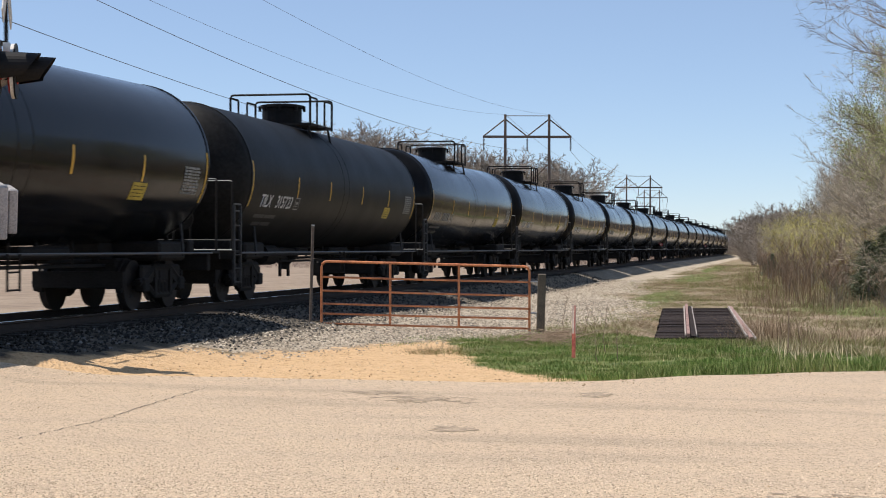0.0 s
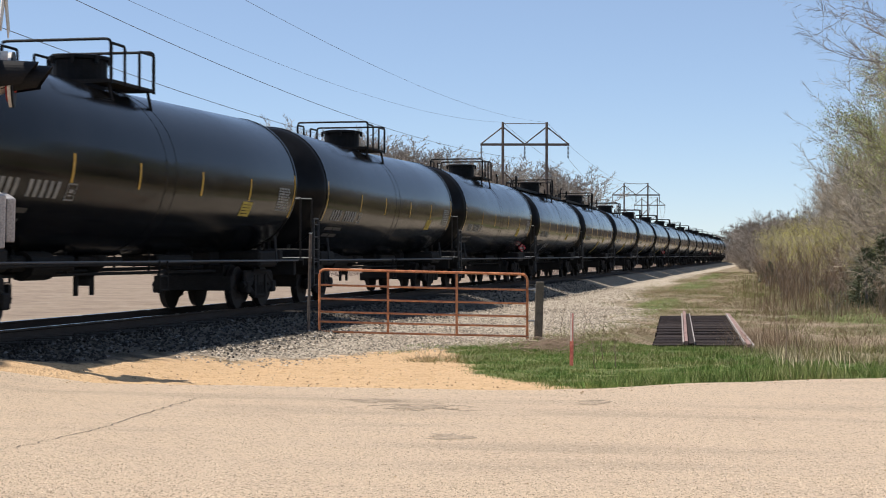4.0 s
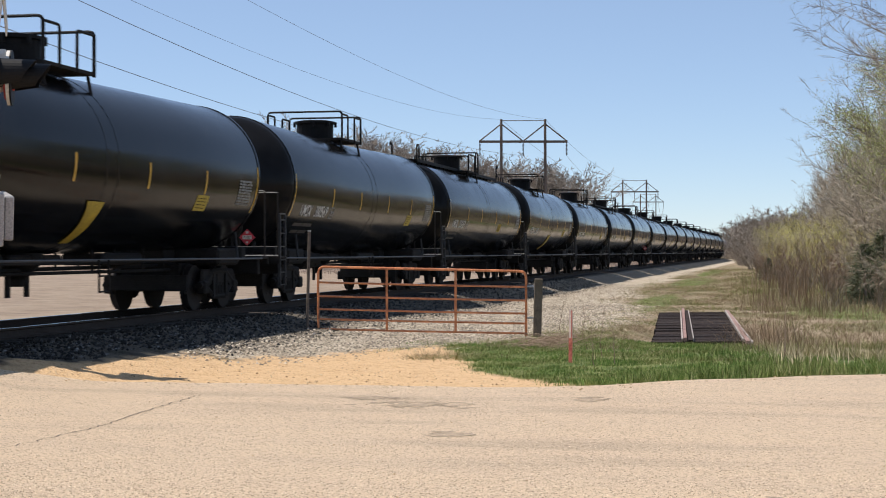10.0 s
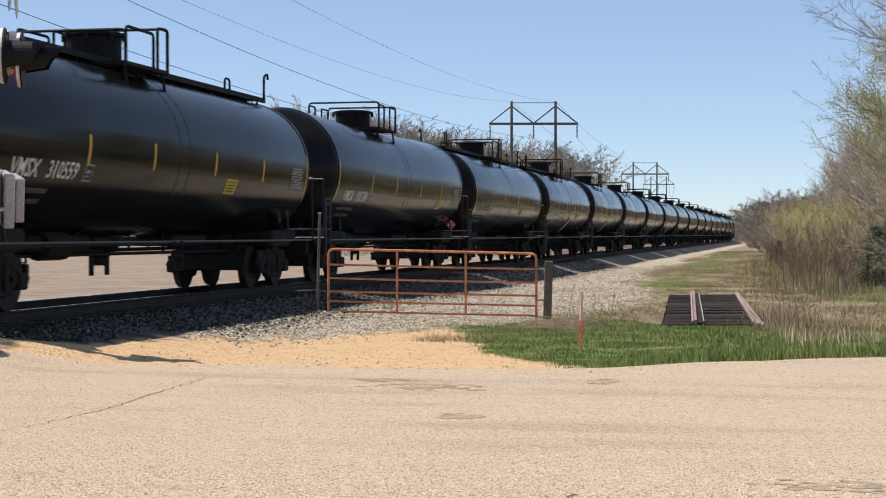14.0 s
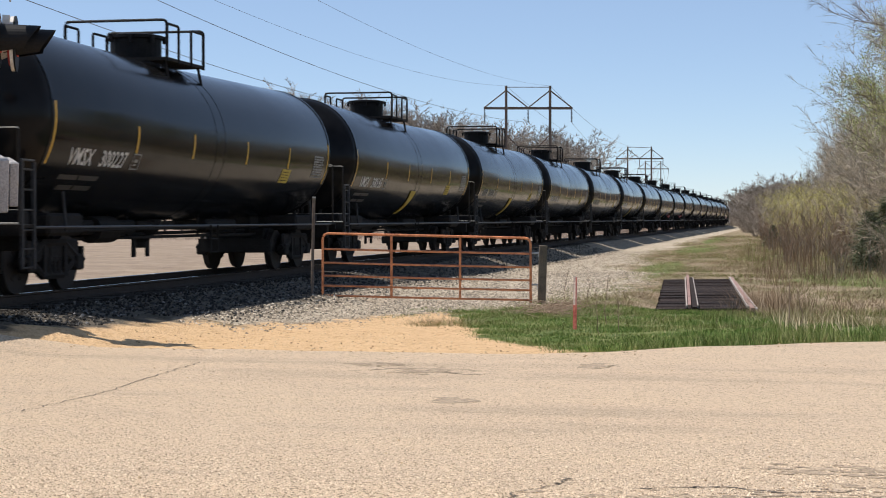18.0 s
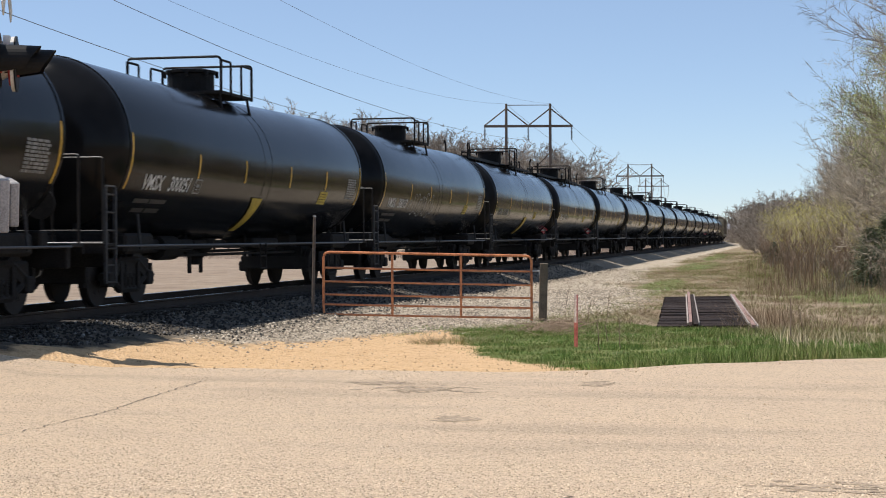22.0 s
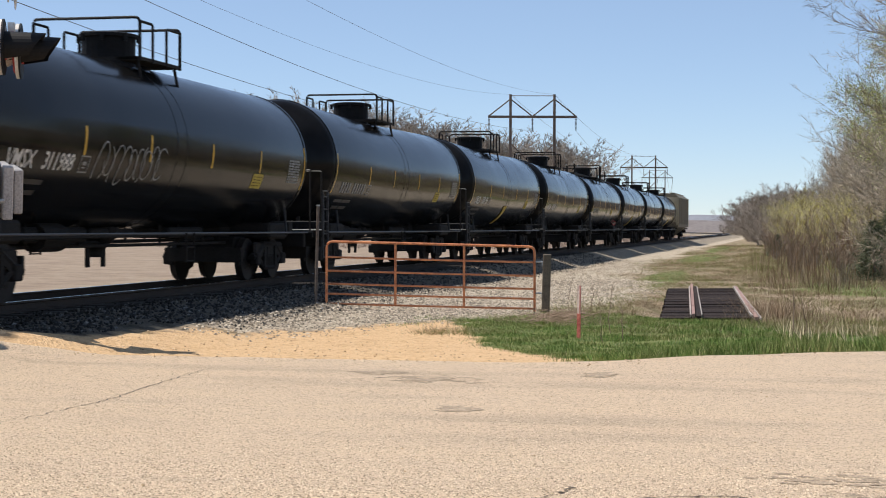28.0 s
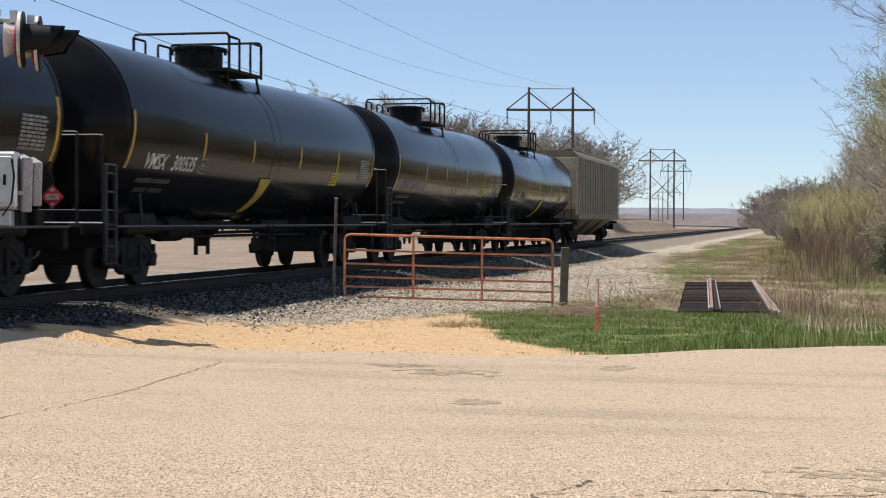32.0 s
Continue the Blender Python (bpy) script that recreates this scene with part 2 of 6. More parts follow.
def ground_z(x, y):
    u = track_offset(x, y)
    base = -0.15 + 0.05 * noise.noise((x * 0.11, y * 0.11, 0.3)) + 0.02 * noise.noise((x * 0.6, y * 0.6, 1.3))
    # a shallow ditch under the bridge
    base -= 0.35 * math.exp(-(((y - 37.0) / 3.5) ** 2)) * smooth(-3.4, -2.2, x)
    if u <= 0:
        base += (2.0 * smooth(-13.5, -17, u) + 5.0 * smooth(-20, -60, u)) * smooth(205, 232, y) * smooth(420, 320, y)
    d = abs(u)
    bed = 0.25 - max(0.0, d - 1.75) * (0.15 + 0.15 * smooth(34, 60, y))
    near = math.hypot(x, y)
    z = max(base, bed) if d < 6 else base
    e = road_edge(x)
    if y < e + 6 and x > -40:
        z += (-0.05 + min(0.2, 0.42 * smooth(-8.2, -11.6, x)) - z) * smooth(e + 4.5, e - 0.2, y) * smooth(-12.4, -10.6, x)
        z += 0.09 * math.exp(-(((y - e - 1.0) / 0.55) ** 2)) * smooth(-8.2, -9.6, x) * smooth(-12.4, -10.6, x) * (1 + noise.noise((x * 2.1, y * 2.1, 5.0)))
        z += 0.035 * smooth(e + 0.1, e + 0.9, y) * noise.noise((x * 2.6, y * 2.6, 9.0)) * smooth(-12.4, -10.6, x)
    if near > 700:
        z += -0.5
    return z


# ---------------------------------------------------------------- ground
def lines(stops):
    """Grid lines: (from, to, step) stretches joined."""
    out = []
    for a, b, s in stops:
        k = max(1, round((b - a) / s))
        out += [a + (b - a) * i / k for i in range(k)]
    return out + [stops[-1][1]]


def gravel_edge(y):
    """The right-hand limit of the gravel beside the track, as x at y."""
    pts = ((15, -10.4), (20.5, -9.9), (22.9, -9.2), (27.1, -8.1), (30.4, -6.4), (34, -4.7), (40, -3.8), (50, -4.4), (60, -5.4), (80, -6.5), (150, -7.4), (430, -7.8))
    for (a, p), (b, q) in zip(pts, pts[1:]):
        if y <= b:
            return p + (q - p) * max(0.0, (y - a)) / (b - a)
    return -7.8


def grass_from(x):
    """Where the verge's grass begins behind the bare sandy edge of the road, as y at x."""
    pts = ((-8.0, 38.0), (-6.6, 32.4), (-5.1, 26.1), (-4.3, 23.9), (-3.4, 22.2), (-2.4, 20.9), (-1.6, 20.5))
    for (a, p), (b, q) in zip(pts, pts[1:]):
        if x <= b:
            return p + (q - p) * max(0.0, x - a) / (b - a)
    return road_edge(x) + 0.15


def zones(x, y):
    """How much a place is gravel, sand and grass."""
    u = track_offset(x, y)
    wob = 0.5 * noise.noise((x * 0.5, y * 0.35, 7.0)) + 0.25 * noise.noise((x * 1.7, y * 1.2, 3.0))
    if y < 325:
        gravel = smooth(1.3, -1.1, x - gravel_edge(y) + wob * 1.8) * (1.0 if u > -3.4 else 0.0)
    else:
        gravel = 1.0 if -3.4 < u < 4.6 + wob else 0.0
    if u <= 0:
        gravel = smooth(-3.4, -2.8, u + wob * 0.4)
    sand = 0.0
    if y < 36 and u > 0:
        sand = smooth(-0.9, 0.9, (grass_from(x) - y) + wob * 2.4) * (1 - gravel) * smooth(-1.4, -2.0, x)
    # the pale service path along the line
    path = smooth(1.3, 0.5, abs(u - 4.3 - wob * 0.5)) * smooth(70, 120, y)
    grass = 0.0
    e = road_edge(x)
    if u > 3:
        far = 33.8 - 5.6 * smooth(-0.9, 0.3, x) - 2.0 * smooth(-4.2, -6.0, x)
        grass = smooth(far + 0.8, far - 1.2, y + wob * 1.5) * smooth(-0.1, 0.4, y - e + wob * 0.5)
        for cx, cy, rx, ry in ((-4.4, 55, 1.0, 12), (-5.0, 98, 1.2, 16), (2.4, 50, 2.4, 7), (1.5, 80, 2.5, 8), (-5.6, 140, 0.9, 22)):
            q = ((x - cx) / rx) ** 2 + ((y - cy) / ry) ** 2
            grass = max(grass, 0.75 * smooth(1.5, 0.5, q + wob * 1.2))
    elif u < -30:
        q = ((x + 70) / 30) ** 2 + ((y - 420) / 60) ** 2
        grass = smooth(1.3, 0.6, q + wob)
    grass *= (1 - sand) * (1 - gravel * 0.85)
    gravel = max(gravel, path)
    # fourth weight: grimy bed, then the train's shadow painted out to 3.5 m
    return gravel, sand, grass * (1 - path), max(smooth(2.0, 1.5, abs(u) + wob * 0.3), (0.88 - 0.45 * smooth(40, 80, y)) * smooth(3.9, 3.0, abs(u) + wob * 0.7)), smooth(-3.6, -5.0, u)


def ground_material():
    m = bpy.data.materials.new("ground")
    m.use_nodes = True
    n, l = m.node_tree.nodes, m.node_tree.links
    b = n["Principled BSDF"]
    b.inputs["Roughness"].default_value = 0.95
    b.inputs["Specular IOR Level"].default_value = 0.2
    co = n.new("ShaderNodeTexCoord")

    def tex(kind, scale, detail=3.0):
        t = n.new(kind)
        t.inputs["Scale"].default_value = scale
        if "Detail" in t.inputs:
            t.inputs["Detail"].default_value = detail
        l.new(co.outputs["Object"], t.inputs["Vector"])
        return t

    fine, mid, wide = tex("ShaderNodeTexNoise", 30.0), tex("ShaderNodeTexNoise", 2.2, 7.0), tex("ShaderNodeTexNoise", 0.42, 6.0)
    stones = tex("ShaderNodeTexVoronoi", 17.0)

    def ramp(src, stops):
        r = n.new("ShaderNodeValToRGB")
        el = r.color_ramp.elements
        while len(el) < len(stops):
            el.new(0.5)
        for e, (p, c) in zip(el, stops):
            e.position, e.color = p, (*c, 1)
        l.new(src, r.inputs[0])
        return r.outputs[0]

    def mix(fac, a, c, kind="MIX"):
        x = n.new("ShaderNodeMix")
        x.data_type, x.blend_type = "RGBA", kind
        if isinstance(fac, float):
            x.inputs[0].default_value = fac
        else:
            l.new(fac, x.inputs[0])
        l.new(a, x.inputs[6])
        l.new(c, x.inputs[7])
        return x.outputs[2]

    def zone(name, hard=7.0):
        """The zone's weight, its limit broken up by noise."""
        a = n.new("ShaderNodeAttribute")
        a.attribute_name = name
        s = n.new("ShaderNodeMath")
        s.operation = "ADD"
        l.new(a.outputs["Fac"], s.inputs[0])
        w = n.new("ShaderNodeMath")
        w.operation = "MULTIPLY_ADD"
        w.inputs[1].default_value, w.inputs[2].default_value = 1.1, -1.05
        l.new(mid.outputs["Fac"], w.inputs[0])
        l.new(w.outputs[0], s.inputs[1])
        k = n.new("ShaderNodeMapRange")
        k.inputs["From Min"].default_value, k.inputs["From Max"].default_value = -0.5 / hard * 2, 0.5 / hard * 2
        l.new(s.outputs[0], k.inputs["Value"])
        return k.outputs[0]

    dry = mix(0.5, ramp(mid.outputs["Fac"], ((0.3, (0.1, 0.085, 0.045)), (0.48, (0.24, 0.185, 0.115)), (0.7, (0.42, 0.33, 0.22)))),
              ramp(wide.outputs["Fac"], ((0.4, (0.14, 0.15, 0.06)), (0.48, (0.26, 0.205, 0.125)), (0.55, (0.36, 0.27, 0.19)), (0.63, (0.42, 0.33, 0.245)))))
    grass = ramp(mid.outputs["Fac"], ((0.3, (0.07, 0.1, 0.028)), (0.52, (0.14, 0.175, 0.05)), (0.7, (0.27, 0.24, 0.11))))
    grains = n.new("ShaderNodeSeparateColor")
    l.new(stones.outputs["Color"], grains.inputs[0])
    speck = ramp(grains.outputs[0], ((0.05, (0.2, 0.118, 0.058)), (0.35, (0.47, 0.298, 0.15)), (0.9, (0.74, 0.52, 0.31))))
    sand = mix(0.5, ramp(fine.outputs["Fac"], ((0.3, (0.36, 0.212, 0.1)), (0.5, (0.57, 0.352, 0.175)), (0.7, (0.72, 0.485, 0.265)))),
               ramp(mid.outputs["Fac"], ((0.3, (0.38, 0.235, 0.115)), (0.7, (0.62, 0.42, 0.22)))))
    sand = mix(0.55, sand, speck)
    gravel = mix(0.45, ramp(grains.outputs[0], ((0.1, (0.075, 0.059, 0.042)), (0.5, (0.3, 0.248, 0.18)), (0.9, (0.68, 0.58, 0.45)))),
                 ramp(mid.outputs["Fac"], ((0.34, (0.14, 0.11, 0.076)), (0.5, (0.31, 0.26, 0.19)), (0.66, (0.48, 0.41, 0.315)))))
    stubble = mix(0.5, ramp(mid.outputs["Fac"], ((0.3, (0.2, 0.15, 0.105)), (0.5, (0.31, 0.24, 0.175)), (0.7, (0.41, 0.33, 0.25)))), ramp(wide.outputs["Fac"], ((0.4, (0.25, 0.185, 0.14)), (0.6, (0.37, 0.29, 0.215)))))
    dry = mix(zone("stubble"), dry, stubble)
    col = mix(zone("grass"), dry, grass)
    col = mix(zone("gravel"), col, gravel)
    # dark bed colour: grime between the rails plus the train's shadow painted in
    soot_shade = ramp(mid.outputs["Fac"], ((0.3, (0.022, 0.019, 0.016)), (0.7, (0.06, 0.053, 0.045))))
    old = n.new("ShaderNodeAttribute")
    old.attribute_name = "soot_shade"
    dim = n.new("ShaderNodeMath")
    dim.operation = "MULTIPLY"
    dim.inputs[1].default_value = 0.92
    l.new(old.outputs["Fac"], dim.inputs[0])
    col = mix(dim.outputs[0], col, soot_shade)
    col = mix(zone("sand"), col, sand)
    l.new(col, b.inputs["Base Color"])
    bump = n.new("ShaderNodeBump")
    bump.inputs["Strength"].default_value, bump.inputs["Distance"].default_value = 0.7, 0.05
    hsum = n.new("ShaderNodeMath")
    hsum.operation = "ADD"
    l.new(stones.outputs["Distance"], hsum.inputs[0])
    l.new(fine.outputs["Fac"], hsum.inputs[1])
    l.new(hsum.outputs[0], bump.inputs["Height"])
    l.new(bump.outputs[0], b.inputs["Normal"])
    return m


def build_ground():
    xs = lines(((-3000, -800, 550), (-800, -200, 50), (-200, -40, 8), (-40, -17, 1.0), (-17, 4, 0.28), (4, 20, 1.0), (20, 200, 15), (200, 800, 100), (800, 3000, 550)))
    ys = lines(((-1500, -100, 200), (-100, 0, 12), (0, 17, 1.0), (17, 45, 0.3), (45, 110, 0.8), (110, 340, 3), (340, 700, 8), (700, 1500, 60), (1500, 4500, 500)))
    verts = [(x, y, ground_z(x, y)) for y in ys for x in xs]
    w = len(xs)
    faces = [(j * w + i, j * w + i + 1, (j + 1) * w + i + 1, (j + 1) * w + i) for j in range(len(ys) - 1) for i in range(w - 1)]
    ob = sheet("ground", verts, faces, ground_material(), smooth=True)
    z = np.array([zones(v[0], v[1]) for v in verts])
    for k, name in enumerate(("gravel", "sand", "grass", "soot_shade", "stubble")):
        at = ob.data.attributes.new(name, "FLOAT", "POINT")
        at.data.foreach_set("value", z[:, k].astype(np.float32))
    tagged(ob, "flat ground of dry grass, gravel and bare sand", "ground", kind="structure")


def road_material():
    m = bpy.data.materials.new("chip_sealed_road")
    m.use_nodes = True
    n, l = m.node_tree.nodes, m.node_tree.links
    b = n["Principled BSDF"]
    b.inputs["Roughness"].default_value = 0.85
    b.inputs["Specular IOR Level"].default_value = 0.3
    co = n.new("ShaderNodeTexCoord")

    def tex(kind, scale, detail=3.0):
        t = n.new(kind)
        t.inputs["Scale"].default_value = scale
        if "Detail" in t.inputs:
            t.inputs["Detail"].default_value = detail
        l.new(co.outputs["Object"], t.inputs["Vector"])
        return t

    chips, grit, patch, wide = tex("ShaderNodeTexVoronoi", 52.0), tex("ShaderNodeTexNoise", 150.0), tex("ShaderNodeTexNoise", 1.1, 5.0), tex("ShaderNodeTexNoise", 0.25, 3.0)
    along = n.new("ShaderNodeMapping")
    along.inputs["Scale"].default_value = (0.3, 1.3, 1.0)
    l.new(co.outputs["Object"], along.inputs["Vector"])
    for t in (patch, wide):
        l.new(along.outputs[0], t.inputs["Vector"])
    r = n.new("ShaderNodeValToRGB")
    for i, (p, c) in enumerate(((0.02, (0.22, 0.162, 0.11)), (0.35, (0.41, 0.302, 0.205)), (0.85, (0.75, 0.583, 0.415)))):
        e = r.color_ramp.elements[i] if i < 2 else r.color_ramp.elements.new(p)
        e.position, e.color = p, (*c, 1)
    one = n.new("ShaderNodeSeparateColor")
    l.new(chips.outputs["Color"], one.inputs[0])
    l.new(one.outputs[0], r.inputs[0])
    r2 = n.new("ShaderNodeValToRGB")
    for i, (p, c) in enumerate(((0.36, (0.82, 0.81, 0.8)), (0.47, (0.97, 0.96, 0.95)), (0.6, (1.0, 0.99, 0.965)))):
        e = r2.color_ramp.elements[i] if i < 2 else r2.color_ramp.elements.new(p)
        e.position, e.color = p, (*c, 1)
    mixed = n.new("ShaderNodeMath")
    mixed.operation = "MULTIPLY_ADD"
    mixed.inputs[1].default_value = 0.6
    l.new(patch.outputs["Fac"], mixed.inputs[0])
    half = n.new("ShaderNodeMath")
    half.operation = "MULTIPLY"
    half.inputs[1].default_value = 0.4
    l.new(wide.outputs["Fac"], half.inputs[0])
    l.new(half.outputs[0], mixed.inputs[2])
    l.new(mixed.outputs[0], r2.inputs[0])
    x = n.new("ShaderNodeMix")
    x.data_type, x.blend_type = "RGBA", "MULTIPLY"
    x.inputs[0].default_value = 1.0
    l.new(r.outputs[0], x.inputs[6])
    l.new(r2.outputs[0], x.inputs[7])
    l.new(x.outputs[2], b.inputs["Base Color"])
    bump = n.new("ShaderNodeBump")
    bump.invert = True
    bump.inputs["Strength"].default_value, bump.inputs["Distance"].default_value = 1.0, 0.02
    l.new(chips.outputs["Distance"], bump.inputs["Height"])
    l.new(bump.outputs[0], b.inputs["Normal"])
    return m


def road_z(x):
    return 0.42 * smooth(-8.2, -11.6, x)


def build_road():
    xs = lines(((-60, -14, 3), (-14, 6, 0.2), (6, 60, 3)))
    verts, faces = [], []
    rows = 26
    for x in xs:
        e = road_edge(x) + 0.13 * noise.noise((x * 1.3, 0, 0)) + 0.06 * noise.noise((x * 5.0, 2, 0))
        for j in range(rows):
            y = -12 + (e + 12) * j / (rows - 1)
            verts.append((x, y, road_z(x)))
        verts.append((x, e + 0.05, road_z(x) - 0.12))
    w = rows + 1
    for i in range(len(xs) - 1):
        for j in range(w - 1):
            faces.append((i * w + j, (i + 1) * w + j, (i + 1) * w + j + 1, i * w + j + 1))
    ob = sheet("road", verts, faces, road_material(), smooth=False)
    tagged(ob, "pale tan chip-sealed road with worn gravelly edge", "road", kind="structure")


def build_track():
    """Two rails, their ties and the ballast."""
    for side, name in ((-1, "rail"), (1, "rail")):
        prof = ((-0.07, -0.17), (0.07, -0.17), (0.07, -0.155), (0.015, -0.13), (0.012, -0.045), (0.036, -0.03), (0.036, -0.004), (0.028, 0.0), (-0.028, 0.0), (-0.036, -0.004), (-0.036, -0.03), (-0.012, -0.045), (-0.015, -0.13), (-0.07, -0.155))
        verts, faces = [], []
        ss = lines(((-60, 320, 20), (320, 900, 12)))
        k = len(prof)
        for s in ss:
            x, y, a = on_track(s)
            for px, pz in prof:
                o = side * 0.7535 + px
                verts.append((x + o * math.cos(a), y + o * math.sin(a), RAIL_Z + pz))
        for i in range(len(ss) - 1):
            for j in range(k):
                faces.append((i * k + j, i * k + (j + 1) % k, (i + 1) * k + (j + 1) % k, (i + 1) * k + j))
        ob = sheet(name, verts, faces, "rail")
        ob.data.materials.append(M["rail_head"])
        for f in ob.data.polygons:
            if f.index % k in (6, 7, 8):
                f.material_index = 1
        tagged(ob, "steel running rail with a polished head", "rail", kind="structure", group="rails of the track")


def build_road_marks():
    """Tarred cracks and dark stains, thin skins on the road."""
    rng = random.Random(12)
    for pts, w in ((((-6.35, 11.6), (-6.2, 13.0), (-6.15, 14.4), (-6.3, 16.0), (-6.4, 17.6)), 0.006), (((-1.5, 9.2), (-1.55, 9.5), (-1.35, 9.8), (-1.3, 10.1)), 0.008), (((-0.9, 9.75), (-0.4, 9.95), (0.0, 9.8), (0.5, 10.0)), 0.012)):
        V, F = [], []
        fine = []
        for (a, b), (c, d) in zip(pts, pts[1:]):
            for k in range(14):
                f = k / 14
                fine.append((a + (c - a) * f + rng.uniform(-0.03, 0.03), b + (d - b) * f + rng.uniform(-0.02, 0.02)))
        for x, y in fine:
            q = w * rng.uniform(0.6, 1.3)
            V += [(x - q, y - q, road_z(x) + 0.004), (x + q, y + q, road_z(x) + 0.004)]
        for k in range(len(fine) - 1):
            F.append((2 * k, 2 * k + 1, 2 * k + 3, 2 * k + 2))
        ob = sheet("road_crack", V, F, "tar")
        tagged(ob, "thin dark tarred crack across the road", "crack", "cracks in the road", "structure")
    for x, y, a, b in ((-3.7, 16.9, 0.5, 0.35), (-2.85, 14.2, 0.22, 0.18), (0.4, 10.75, 0.5, 0.22), (-4.4, 17.6, 0.3, 0.2), (-0.2, 9.5, 0.9, 0.35), (0.75, 9.75, 0.7, 0.35), (-2.0, 17.9, 0.15, 0.25)):
        V, F = [], []
        for k in range(int(50 + 260 * a * b)):
            px, py = x + a * rng.gauss(0, 0.5), y + b * rng.gauss(0, 0.5)
            r, n, i = rng.uniform(0.012, 0.05), 6, len(V)
            turn = rng.uniform(0, 6.283)
            V += [(px + 1.8 * r * rng.uniform(0.6, 1.2) * math.cos(turn + 6.28319 * q / n), py + r * rng.uniform(0.6, 1.2) * math.sin(turn + 6.28319 * q / n), road_z(px) + 0.003 + 0.00001 * k) for q in range(n)]
            F.append(tuple(range(i, i + n)))
        ob = sheet("road_stain", V, F, "stain")
        tagged(ob, "worn dark patch of lost chippings in the road's surface", "stain", "stains on the road", "structure")


M["tar"] = mat("old_tar", (0.11, 0.085, 0.06), 0.8, 0.4, 6.0, 40.0, 0.3)
M["stain"] = mat("worn_dark_chippings", (0.24, 0.18, 0.122), 0.9, 0.35, 14.0, 60.0, 0.5, tint=(0.4, 0.31, 0.215))
build_ground()
build_road()
build_road_marks()
build_track()


# ---------------------------------------------------------------- tank cars
TANK_R, TANK_Z, HALF = 1.55, 2.68, 7.75


KINK = {"now": 0.0}


def axis_z(y):
    """Height of the tank's axis: the halves of most tanks slope down to the middle."""
    return TANK_Z + KINK["now"] * (min(abs(y + 0.1), 8.6) / HALF)


def skin(y, z, lift=0.006):
    """A place on the near side of the tank, at height z."""
    dz = max(-1.0, min(1.0, (z - axis_z(y)) / TANK_R))
    a = math.asin(dz)
    r = TANK_R + lift
    return Vector((r * math.cos(a), y, axis_z(y) + r * math.sin(a)))


def patch_on_tank(bm, y0, y1, z0, z1, lift=0.006, slope=0.0, steps=6):
    """A thin strip that follows the tank's side; slope leans it along the car."""
    prev = None
    for i in range(steps + 1):
        z = z0 + (z1 - z0) * i / steps
        s = slope * (i / steps) ** 0.75
        a, b = bm.verts.new(skin(y0 + s, z, lift)), bm.verts.new(skin(y1 + s, z, lift))
        if prev:
            bm.faces.new((prev[0], prev[1], b, a))
        prev = (a, b)
    return bm


def lettering(text, y0, z0, height, parent, name="reporting_mark", material="white", width=None):
    """Stencilled writing laid on the tank's side, reading along the car."""
    cu = bpy.data.curves.new(name, "FONT")
    cu.body, cu.size = text, height * 1.38
    cu.shear = 0.12
    cu.offset = 0.006
    cu.resolution_u = 2
    tmp = new(name, cu)
    bpy.context.view_layer.update()
    me = bpy.data.meshes.new_from_object(tmp.evaluated_get(bpy.context.evaluated_depsgraph_get()))
    bpy.data.objects.remove(tmp)
    bpy.data.curves.remove(cu)
    wide = max((v.co.x for v in me.vertices), default=1.0)
    k = (width or wide) / wide
    for v in me.vertices:
        v.co = skin(y0 + v.co.x * k, z0 + v.co.y, 0.008)
    me.materials.clear()
    me.materials.append(M[material])
    ob = new(name, me)
    ob.parent = parent
    return ob


def bars(bm, y0, z0, rows, rng, length=0.6, step=0.07, thick=0.035):
    for i in range(rows):
        y = y0
        z = z0 - i * step
        while y < y0 + length - 0.05:
            w = rng.uniform(0.06, 0.2)
            patch_on_tank(bm, y, min(y + w, y0 + length), z, z + thick, 0.007, steps=1)
            y += w + 0.03
    return bm


